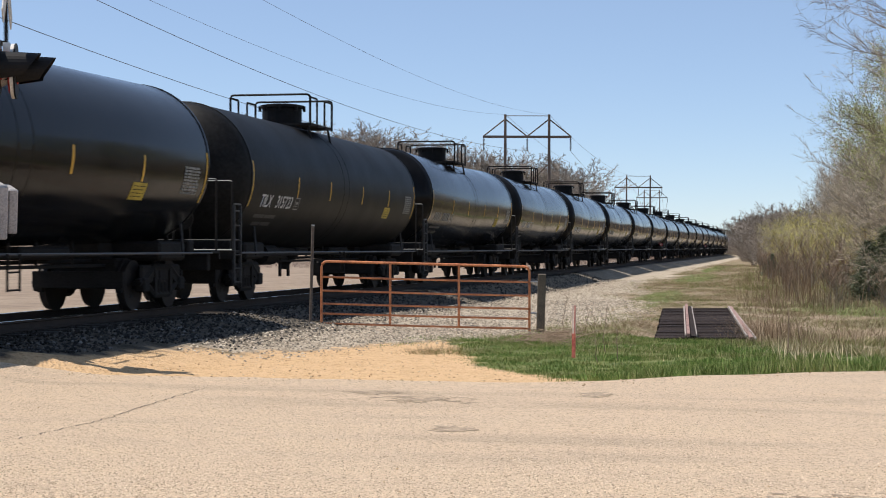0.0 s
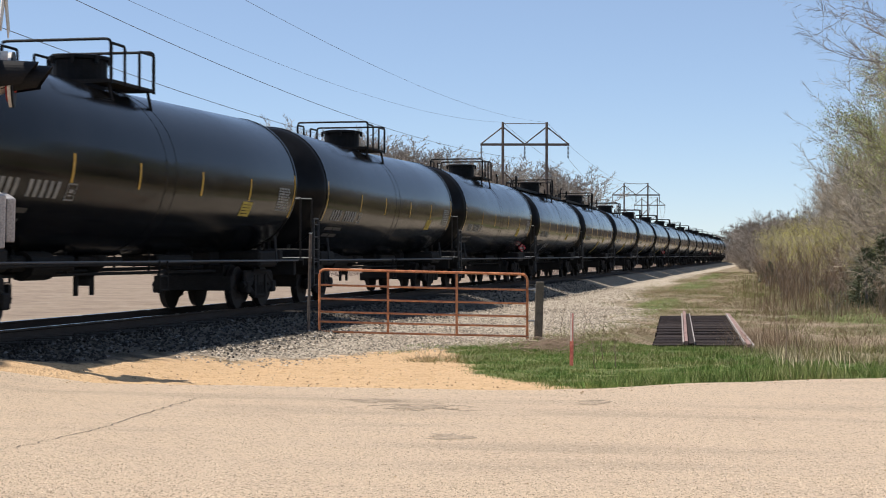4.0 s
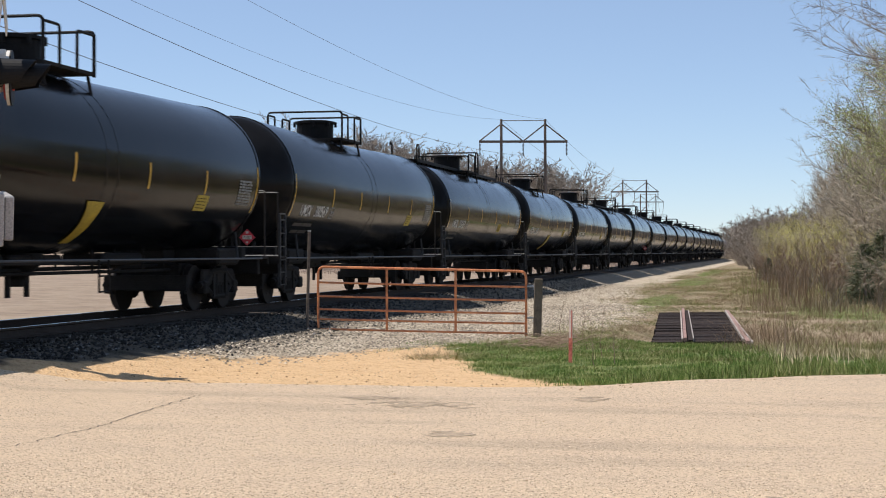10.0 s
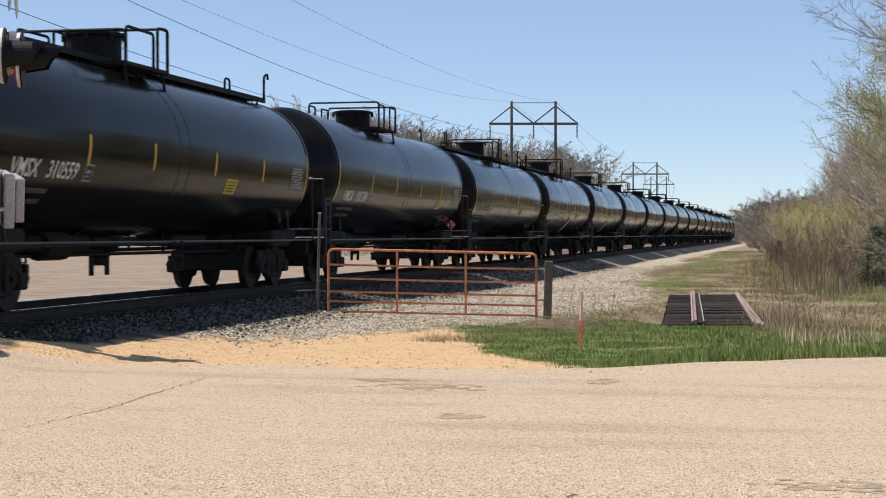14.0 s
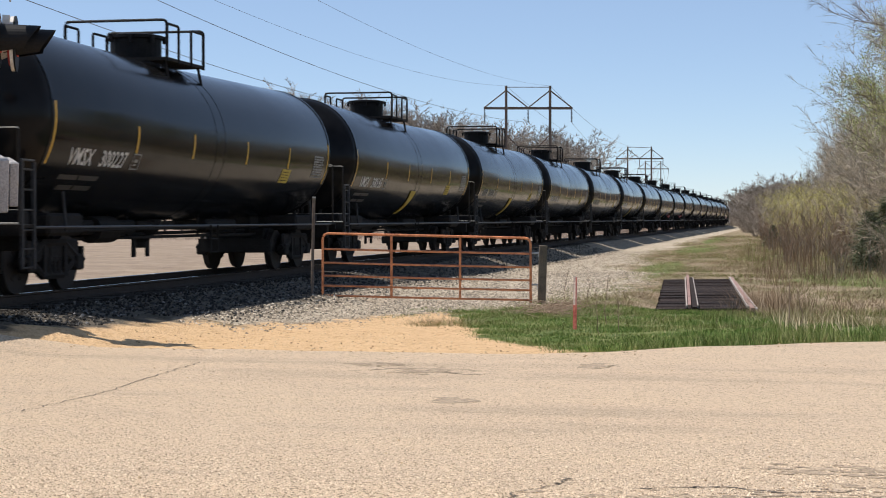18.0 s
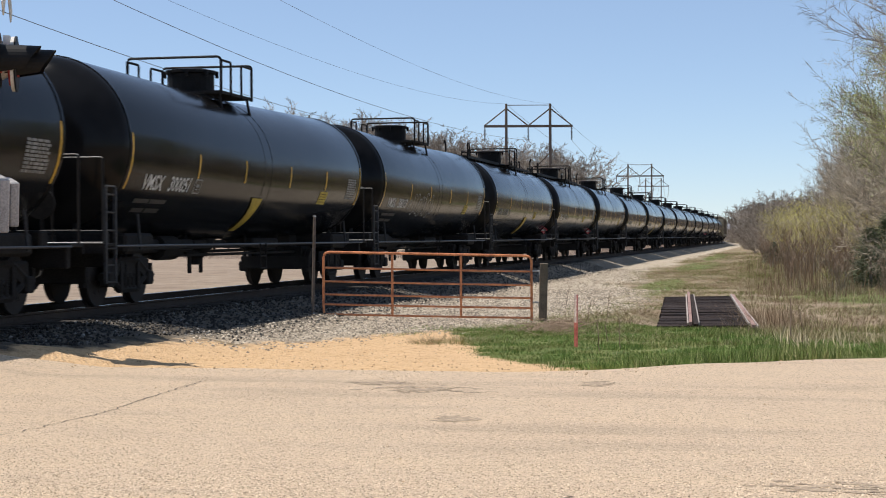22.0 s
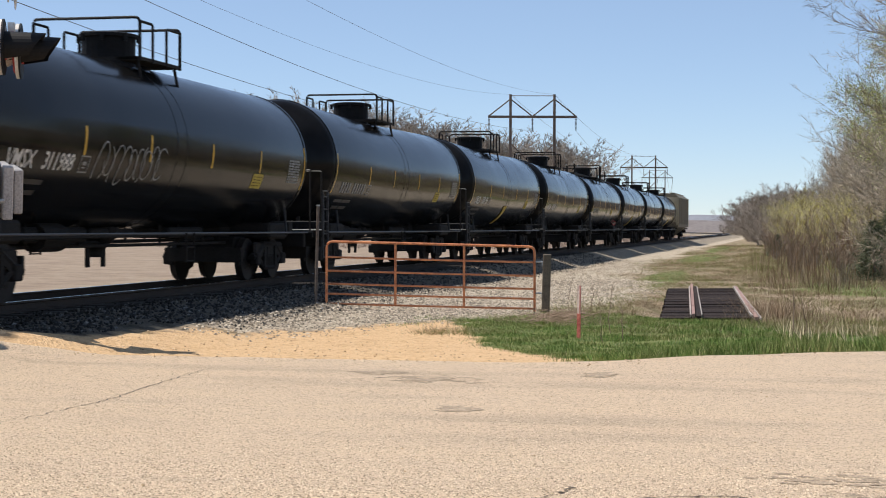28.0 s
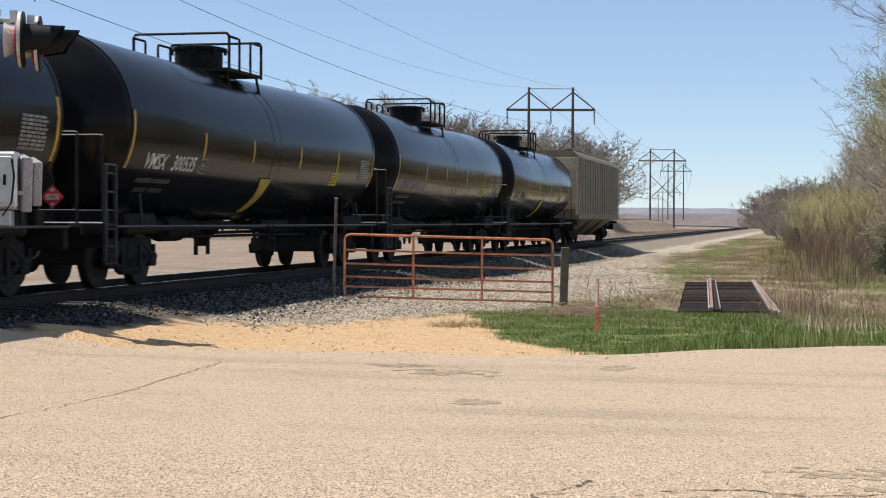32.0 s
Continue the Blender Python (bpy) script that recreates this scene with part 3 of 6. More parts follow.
def truck(car, y, outward):
    """A two-axle bogie; its bolster carries the side frames, springs and wheelsets."""
    bm = B()
    box(bm, (0, 0, 0.62), (2.1, 0.36, 0.3), bevel=0.03)
    rod(bm, (0, 0, 0.75), (0, 0, 0.98), 0.22, 12)
    t = part("truck", bm, "under", car)
    t.location = (0, y, 0)
    for sx in (-1, 1):
        bm = B()
        x = sx * 1.0
        tube(bm, [(x, -1.12, 0.5), (x, -0.85, 0.55), (x, -0.4, 0.78), (x, 0.4, 0.78), (x, 0.85, 0.55), (x, 1.12, 0.5)], 0.075, 6)
        tube(bm, [(x, -0.8, 0.5), (x, -0.36, 0.27), (x, 0.36, 0.27), (x, 0.8, 0.5)], 0.07, 6)
        for sy in (-1, 1):
            box(bm, (x, sy * 0.38, 0.5), (0.14, 0.12, 0.5))
            box(bm, (x, sy * 0.62, 0.6), (0.1, 0.5, 0.16), rx=sy * -28)
            box(bm, (x, sy * 0.89, 0.46), (0.2, 0.28, 0.26), bevel=0.03)
        box(bm, (x - sx * 0.02, 0, 0.66), (0.1, 1.95, 0.34), bevel=0.04)
        part("side_frame", bm, "under", t)
        for k in (-0.18, 0, 0.18):
            part("spring", rod(B(), (x, k, 0.3), (x, k, 0.56), 0.075, 8), "under", t)
    for sy in (-0.89, 0.89):
        bm = B()
        rod(bm, (-1.05, 0, 0), (1.05, 0, 0), 0.08, 10)
        for sx in (-1, 1):
            for a, b, r in ((0.685, 0.715, 0.485), (0.715, 0.825, 0.457)):
                rod(bm, (sx * a, 0, 0), (sx * b, 0, 0), r, 28)
            for k in range(6):
                c, s = math.cos(k * 1.0472), math.sin(k * 1.0472)
                rod(bm, (sx * 0.826, c * 0.24, s * 0.24), (sx * 0.836, c * 0.24, s * 0.24), 0.05, 8)
        w = part("wheelset", bm, "wheel", t, "worn steel wheelset")
        w.matrix_parent_inverse = Matrix.Translation((0, sy, 0))
        w.location = (0, 0, 0.457)
        bm = B()
        box(bm, (0, sy + (0.56 if sy > 0 else -0.56), 0.56), (1.75, 0.1, 0.3))
        box(bm, (0, sy, 0.8), (1.3, 0.7, 0.3), bevel=0.04)
        for sx in (-1, 1):
            box(bm, (sx * 0.76, sy + (0.5 if sy > 0 else -0.5), 0.5), (0.1, 0.1, 0.34))
        part("brake_beam", bm, "under", t)
    return t


def running_gear(car, body_half=9.1):
    truck(car, -6.65, -1)
    truck(car, 6.65, 1)
    for sy in (-1, 1):
        bm = B()
        box(bm, (0, sy * 7.1, 0.98), (0.62, 3.4, 0.5), bevel=0.02)
        box(bm, (0, sy * 6.65, 1.08), (2.5, 1.3, 0.36), bevel=0.05)
        box(bm, (0, sy * 8.35, 0.86), (2.7, 0.16, 0.34), bevel=0.02)
        part("stub_sill", bm, "under", car)
        bm = B()
        rod(bm, (0, sy * 8.5, 0.86), (0, sy * 9.0, 0.86), 0.09, 8)
        box(bm, (0, sy * 8.98, 0.86), (0.24, 0.22, 0.3), bevel=0.04)
        part("coupler", bm, "under", car)
        bm = B()
        tube(bm, [(0.35, sy * 8.6, 0.8), (0.38, sy * 8.85, 0.55), (0.25, sy * 9.0, 0.45), (0.1, sy * 9.08, 0.5)], 0.025, 6)
        part("brake_hose", bm, "under", car)


def tank_car(kind, gloss):
    """A black tank car standing at the world's origin, its near side towards +x."""
    car = thing("tank_car", Matrix(), "long glossy black tank car rolling in a coupled train", "tank car", "cars of the tank train")
    prof = [(-HALF - 0.74 * math.sin(a), TANK_R * math.cos(a)) for a in (1.5, 1.3, 1.1, 0.9, 0.7, 0.5, 0.3, 0.15)]
    body = [(-HALF - 0.03, TANK_R - 0.004), (-HALF + 0.03, TANK_R), (-3.9, TANK_R), (-0.5, TANK_R), (0.5, TANK_R), (3.9, TANK_R), (HALF - 0.03, TANK_R), (HALF + 0.03, TANK_R - 0.004)]
    KINK["now"] = 0.10 if kind == "railed" and gloss == "tank" else 0.0
    body.insert(4, (-0.1, TANK_R))
    bm = lathe(B(), prof + body + [(-y, r) for y, r in prof[::-1]], 64)
    for v in bm.verts:
        v.co.z += axis_z(v.co.y)
    part("tank", bm, gloss, car, smooth=True)
    for y in (-HALF, -0.32, 0.18, HALF):
        bm = B()
        w = 0.05
        n = 48
        rings = [[bm.verts.new(((TANK_R + h) * math.cos(6.28319 * k / n), y + o, axis_z(y) + (TANK_R + h) * math.sin(6.28319 * k / n))) for k in range(n)]
                 for o, h in ((-w, 0.001), (-w * 0.8, 0.014 if abs(y) > 1 else 0.006), (w * 0.8, 0.014 if abs(y) > 1 else 0.006), (w, 0.001))]
        for a, b in zip(rings, rings[1:]):
            for k in range(n):
                bm.faces.new((a[k], a[(k + 1) % n], b[(k + 1) % n], b[k]))
        part("jacket_band", bm, gloss, car, smooth=False)
    # top fittings
    cy = 0.1 if kind == "set_back" else -0.7
    bm = lathe(B(), [(4.1, 0.5), (4.66, 0.5), (4.68, 0.55), (4.74, 0.55), (4.77, 0.4), (4.78, 0.05)], 24, "Z")
    bmesh.ops.translate(bm, verts=bm.verts, vec=(0, cy, 0))
    for k in range(8):
        a = k * 0.7854 + 0.2
        box(bm, (0.56 * math.cos(a), cy + 0.56 * math.sin(a), 4.66), (0.06, 0.06, 0.14))
    if kind == "walk":
        bmesh.ops.translate(bm, verts=bm.verts, vec=(0, 0, 0.1))
    part("manway_housing", bm, "rail_pipe", car, "round black protective housing over the manway", smooth=False)
    bm = B()
    box(bm, (0.2, cy + 0.78, 4.27), (0.5, 0.3, 0.16), bevel=0.03)
    rod(bm, (-0.25, cy + 0.8, 4.2), (-0.25, cy + 0.8, 4.42), 0.09, 8)
    part("valve_box", bm, "under", car)
    bm = B()
    for sx in (-1, 1):
        box(bm, (sx * 0.8, cy, 4.2), (0.44, 2.0, 0.045))
        box(bm, (sx * 1.02, cy, 4.2), (0.03, 2.0, 0.06))
        for k in range(-4, 5):
            box(bm, (sx * 0.8, cy + k * 0.24, 4.225), (0.44, 0.03, 0.02))
    for sy in (-1, 1):
        box(bm, (0, cy + sy * 0.98, 4.2), (2.05, 0.04, 0.06))
        for sx in (-1, 1):
            rod(bm, (sx * 0.95, cy + sy * 0.9, 4.18), (sx * 1.02, cy + sy * 0.9, 3.82), 0.03, 5)
    part("platform", bm, "under", car, "black grated walkway platform")
    if kind != "walk":
        for sy in (-1, 1):
            bm = B()
            y = cy + sy * 1.0
            tube(bm, arc([(-1.03, y, 4.15), (-1.03, y, 4.93), (1.03, y, 4.93), (1.03, y, 4.15)], 0.1), 0.028, 6)
            part("end_handrail", bm, "rail_pipe", car)
        for sx in (-1, 1):
            x = sx * 1.03
            for a, b in ((-0.98, -0.38), (0.3, 0.98)):
                bm = tube(B(), arc([(x, cy + a, 4.15), (x, cy + a, 4.86), (x, cy + b, 4.86), (x, cy + b, 4.15)], 0.06), 0.026, 6)
                part("side_handrail", bm, "rail_pipe", car)
    else:
        bm = B()
        box(bm, (0, 0, 4.31), (0.86, 15.9, 0.05))
        for x in (-0.44, 0.44):
            box(bm, (x, 0, 4.29), (0.03, 15.9, 0.11))
        for k in range(-10, 11):
            rod(bm, (0.36, k * 0.76, 4.28), (0.36, k * 0.76, 4.1), 0.03, 5)
            rod(bm, (-0.36, k * 0.76, 4.28), (-0.36, k * 0.76, 4.1), 0.03, 5)
        part("running_board", bm, "rail_pipe", car, "long black walkway along the top")
        for y in (-7.85, 7.85):
            for x in (-0.45, 0.45):
                if x * y > 0:
                    d = 0.26 if y > 0 else -0.26
                    bm = tube(B(), arc([(x, y, 4.3), (x, y, 4.86), (x, y + d, 4.93), (x, y + d * 1.1, 4.8)], 0.09), 0.03, 6)
                else:
                    bm = tube(B(), arc([(x, y - 0.17, 4.3), (x, y - 0.17, 4.82), (x, y + 0.17, 4.82), (x, y + 0.17, 4.3)], 0.1), 0.028, 6)
                part("grab_hoop", bm, "rail_pipe", car)
        for sx in (-1, 1):
            bm = B()
            x = sx * 1.03
            tube(bm, arc([(x, cy - 0.98, 4.15), (x, cy - 0.98, 4.84), (x, cy + 0.3, 4.84), (x, cy + 0.3, 4.15)], 0.1), 0.028, 6)
            part("side_handrail", bm, "rail_pipe", car)
            bm = B()
            tube(bm, arc([(x, cy + 0.5, 4.15), (x, cy + 0.5, 4.98), (x, cy + 0.98, 4.98), (x, cy + 0.98, 4.15)], 0.08), 0.028, 6)
            part("side_handrail", bm, "rail_pipe", car)
        for sy in (-1, 1):
            bm = B()
            h = 4.78 if sy < 0 else 5.02
            tube(bm, arc([(-1.03, cy + sy, 4.15), (-1.03, cy + sy, h), (1.03, cy + sy, h), (1.03, cy + sy, 4.15)], 0.1), 0.028, 6)
            part("end_handrail", bm, "rail_pipe", car)
    # a ladder on the far side up to the platform, and a short foot ladder on the near side
    bm = B()
    for o in (-0.22, 0.22):
        pts = [(-1.62, cy + 0.3 + o, 0.62)] + [(-(TANK_R + 0.1) * math.cos(a), cy + 0.3 + o, TANK_Z + (TANK_R + 0.1) * math.sin(a)) for a in (-0.1, 0.15, 0.4, 0.65, 0.88)]
        tube(bm, pts, 0.024, 5)
    for z in (0.64, 0.95, 1.25, 1.55, 1.85, 2.15, 2.45):
        rod(bm, (-1.63, cy + 0.08, z), (-1.63, cy + 0.52, z), 0.016, 5)
    part("ladder", bm, "under", car)
    bm = B()
    for o in (-0.2, 0.2):
        tube(bm, [(1.5, cy + 0.3 + o, 0.5), (1.5, cy + 0.3 + o, 1.05)], 0.02, 5)
    for z in (0.52, 0.78):
        rod(bm, (1.5, cy + 0.1, z), (1.5, cy + 0.5, z), 0.016, 5)
    part("foot_ladder", bm, "under", car)
    # long rail along the foot of the tank
    for sx in (-1, 1):
        bm = B()
        tube(bm, [(sx * 1.46, -8.2, 1.04), (sx * 1.46, 8.2, 1.04)], 0.022, 6)
        part("side_rail", bm, "dull_pipe", car, "thin worn rail along the tank's foot")
    # bottom outlet, brake gear
    bm = lathe(B(), [(1.16, 0.42), (0.98, 0.4), (0.86, 0.28), (0.72, 0.14), (0.6, 0.13)], 14, "Z")
    bmesh.ops.translate(bm, verts=bm.verts, vec=(0, -0.5, 0))
    for k in (-0.85, -0.15):
        box(bm, (0, k, 0.72), (0.05, 0.12, 0.6))
    box(bm, (0, -0.5, 1.05), (0.7, 2.0, 0.16), bevel=0.03)
    part("bottom_outlet", bm, "under", car, "bottom outlet valve with skid plates")
    bm = B()
    rod(bm, (0.42, -5.4, 0.82), (0.42, 5.4, 0.82), 0.03, 6)
    rod(bm, (-0.42, -5.2, 0.88), (-0.42, 5.2, 0.88), 0.03, 6)
    for k in (-4.2, -3.1, -2.2, 1.6, 2.6, 4.0):
        rod(bm, (0.42, k, 0.82), (0.42, k, 1.3), 0.03, 5)
        rod(bm, (-0.42, k + 0.3, 0.88), (-0.42, k + 0.3, 1.3), 0.03, 5)
    for x, z in ((0.9, 0.98), (-0.8, 0.94), (0.15, 0.86)):
        rod(bm, (x, -5.6, z), (x, 5.6, z + 0.05), 0.035, 6)
    box(bm, (0.1, -3.4, 1.02), (1.0, 2.4, 0.26), bevel=0.04)
    box(bm, (0.2, 2.6, 1.05), (0.8, 1.9, 0.22), bevel=0.04)
    part("brake_rod", bm, "under", car)
    bm = rod(B(), (0.5, -4.1, 0.98), (0.5, -3.2, 0.98), 0.24, 14)
    part("air_reservoir", bm, "under", car)
    bm = box(B(), (-0.45, -2.4, 0.98), (0.4, 0.5, 0.4), bevel=0.05)
    part("brake_valve", bm, "under", car)
    running_gear(car)
    for sy in (-1, 1):
        # end walkway, its rails and the corner steps
        bm = B()
        box(bm, (0, sy * 8.45, 1.06), (2.9, 0.5, 0.06), bevel=0.01)
        box(bm, (0, sy * 8.68, 1.0), (2.9, 0.05, 0.16))
        part("end_platform", bm, "under", car)
        for sx in (-1, 1):
            for x in (0.5, 1.4):
                part("end_rail_post", tube(B(), [(sx * x, sy * 8.62, 1.06), (sx * x, sy * 8.62, 2.5)], 0.022, 6), "under", car)
            if sx * sy < 0:
                bm = B()
                for y in (8.22, 8.62):
                    box(bm, (sx * 1.44, sy * y, 1.22), (0.05, 0.06, 1.6))
                for z in (0.44, 0.72, 1.0, 1.3, 1.6, 1.9):
                    rod(bm, (sx * 1.44, sy * 8.22, z), (sx * 1.44, sy * 8.62, z), 0.016, 5)
                part("corner_ladder", bm, "ladder_paint", car)
                part("ladder_cap", rod(B(), (sx * 1.44, sy * 8.2, 2.04), (sx * 1.44, sy * 8.64, 2.04), 0.018, 6), "dull_pipe", car, "paler top of the corner ladder")
            part("bolster_edge", rod(B(), (sx * 1.36, sy * 6.9, 0.98), (sx * 1.3, sy * 6.9, 1.6), 0.03, 5), "ladder_paint", car)
        # added pale rod: a painted highlight along the platform's edge
        part("platform_edge", rod(B(), (-1.43, sy * 8.72, 1.1), (1.43, sy * 8.72, 1.1), 0.012, 5), "pale_pipe", car, "thin pale rod painted as the end platform's sunlit edge")
        # the top rail is painted pale for sunlight, its posts stay dark
        bm = tube(B(), arc([(-1.4, sy * 8.62, 2.42), (-1.4, sy * 8.62, 2.52), (1.4, sy * 8.62, 2.52), (1.4, sy * 8.62, 2.42)], 0.05), 0.01, 6)
        part("end_rail", bm, "pale_pipe", car, "thin handrail across the car's end, painted pale as if sunlit")
        bm = tube(B(), [(-1.4, sy * 8.63, 1.3), (1.4, sy * 8.63, 1.3)], 0.01, 6)
        part("end_rail", bm, "dull_pipe", car)
        bm = B()
        for x in (-0.6, 0.6):
            rod(bm, (x, sy * 8.05, 1.05), (x, sy * 7.75, 1.9), 0.05, 6)
        box(bm, (0, sy * 7.9, 1.15), (2.3, 0.3, 0.28), bevel=0.03)
        part("tank_saddle", bm, "under", car)
    bm = B()
    rod(bm, (0.35, -8.72, 1.75), (0.35, -8.78, 1.75), 0.26, 16)
    rod(bm, (0.35, -8.7, 1.05), (0.35, -8.7, 1.75), 0.035, 6)
    part("hand_brake", bm, "under", car)
    # markings on the near side
    for y in (-HALF + 0.07, HALF - 0.07):
        part("reflective_stripe", patch_on_tank(B(), y - 0.045, y + 0.045, 2.02, 2.98), "yellow", car, "yellow reflective stripe")
    for y in (-4.35, -1.6, 1.55, 4.5):
        part("reflective_stripe", patch_on_tank(B(), y - 0.04, y + 0.04, 2.3, 2.76), "yellow", car, "yellow reflective stripe")
    rng = random.Random(5)
    tagged(part("data_panel", bars(B(), 6.5, 2.62, 9, rng, 0.82, 0.058, 0.042), "grey_print", car, "small pale stencilled data panel"), kind="stuff")
    for y0, y1, z in ((-6.95, -6.25, 1.8), (-6.2, -5.45, 1.8), (-6.75, -6.2, 1.64), (-6.14, -5.5, 1.64)):
        part("stencilled_line", patch_on_tank(B(), y0, y1, z, z + 0.075, 0.007), "dim_print", car, "dull grey stencilled line")
    bm = B()
    for y0, y1, z0, z1 in ((-4.42, -4.08, 2.27, 2.295), (-4.42, -4.08, 2.02, 2.045), (-4.42, -4.395, 2.045, 2.27), (-4.105, -4.08, 2.045, 2.27), (-4.33, -4.17, 2.14, 2.2), (-4.33, -4.2, 2.09, 2.115)):
        patch_on_tank(bm, y0, y1, z0, z1, 0.007, steps=2)
    part("boxed_stencil", bm, "grey_print", car, "small boxed stencil beside the lettering")
    py = 2.3 if kind == "walk" else 4.15
    bm = patch_on_tank(B(), py, py + 0.66, 1.98, 2.28)
    pl = part("warning_panel", bm, "panel_yellow", car, "yellow warning panel")
    part("print_line", bars(B(), py + 0.07, 2.21, 4, rng, 0.5, 0.06, 0.015), "under", pl)
    return car


def placard(car):
    """A hazard placard in its holder at the car's end."""
    bm = box(B(), (1.0, 8.6, 1.5), (0.26, 0.012, 0.26), ry=45)
    holder = part("placard", bm, "placard_red", car, "red and white diamond placard")
    part("placard_centre", box(B(), (1.0, 8.592, 1.5), (0.21, 0.006, 0.085)), "white", holder)
    for x, z, w, h in ((1.0, 1.61, 0.06, 0.05), (1.0, 1.39, 0.05, 0.04)):
        part("placard_symbol", box(B(), (x, 8.592, z), (w, 0.006, h)), "white", holder)
    cu = bpy.data.curves.new("placard_number", "FONT")
    cu.body, cu.size, cu.align_x, cu.align_y = "1987", 0.085, "CENTER", "CENTER"
    tmp = new("placard_number", cu)
    bpy.context.view_layer.update()
    me = bpy.data.meshes.new_from_object(tmp.evaluated_get(bpy.context.evaluated_depsgraph_get()))
    bpy.data.objects.remove(tmp)
    bpy.data.curves.remove(cu)
    me.transform(Matrix.Translation((1.0, 8.586, 1.5)) @ Euler((radians(90), 0, 0)).to_matrix().to_4x4())
    me.materials.clear()
    me.materials.append(M["black"])
    number = new("placard_number", me)
    number.parent = holder


def swoosh(car, shift=0.0):
    """A broad painted stroke, narrow at its foot, over the tank's lower side."""
    bm, prev = B(), None
    for i in range(11):
        f = i / 10
        z = 1.34 + 0.68 * f
        left, right = shift - 0.6 - 0.25 * f * f, shift - 0.28 + 0.1 * f ** 0.6
        row = bm.verts.new(skin(left, z, 0.022)), bm.verts.new(skin(right, z, 0.022))
        if prev:
            bm.faces.new((prev[0], prev[1], row[1], row[0]))
        prev = row
    part("swoosh_mark", bm, "panel_yellow", car, "yellow slanting painted mark")


def scribble(car, y0, y1, z0, z1, seed):
    """Pale sprayed strokes, no writing."""
    rng = random.Random(seed)
    bm = B()
    for k in range(9):
        cy, cz = y0 + (y1 - y0) * (k + 0.5) / 9, (z0 + z1) / 2 + rng.uniform(-0.08, 0.08)
        ry, rz, lean = (y1 - y0) / 9 * rng.uniform(0.5, 0.85), (z1 - z0) * rng.uniform(0.3, 0.5), rng.uniform(-0.1, 0.35)
        start, turns = rng.uniform(0, 6.283), rng.uniform(3.6, 7.5)
        pts = []
        for j in range(19):
            t = start + turns * j / 18
            w = 1 - 0.25 * j / 18
            pts.append((cy + ry * w * math.cos(t) + lean * rz * math.sin(t), cz + rz * w * math.sin(t)))
        for (a, p), (b, q) in zip(pts, pts[1:]):
            d = Vector((b - a, q - p))
            nrm = Vector((-d.y, d.x)).normalized() * 0.014
            quad = [skin(a + nrm.x, p + nrm.y, 0.008), skin(b + nrm.x, q + nrm.y, 0.008), skin(b - nrm.x, q - nrm.y, 0.008), skin(a - nrm.x, p - nrm.y, 0.008)]
            bm.faces.new([bm.verts.new(v) for v in quad])
    part("graffiti", bm, "grey_print", car, "pale sprayed graffiti strokes")


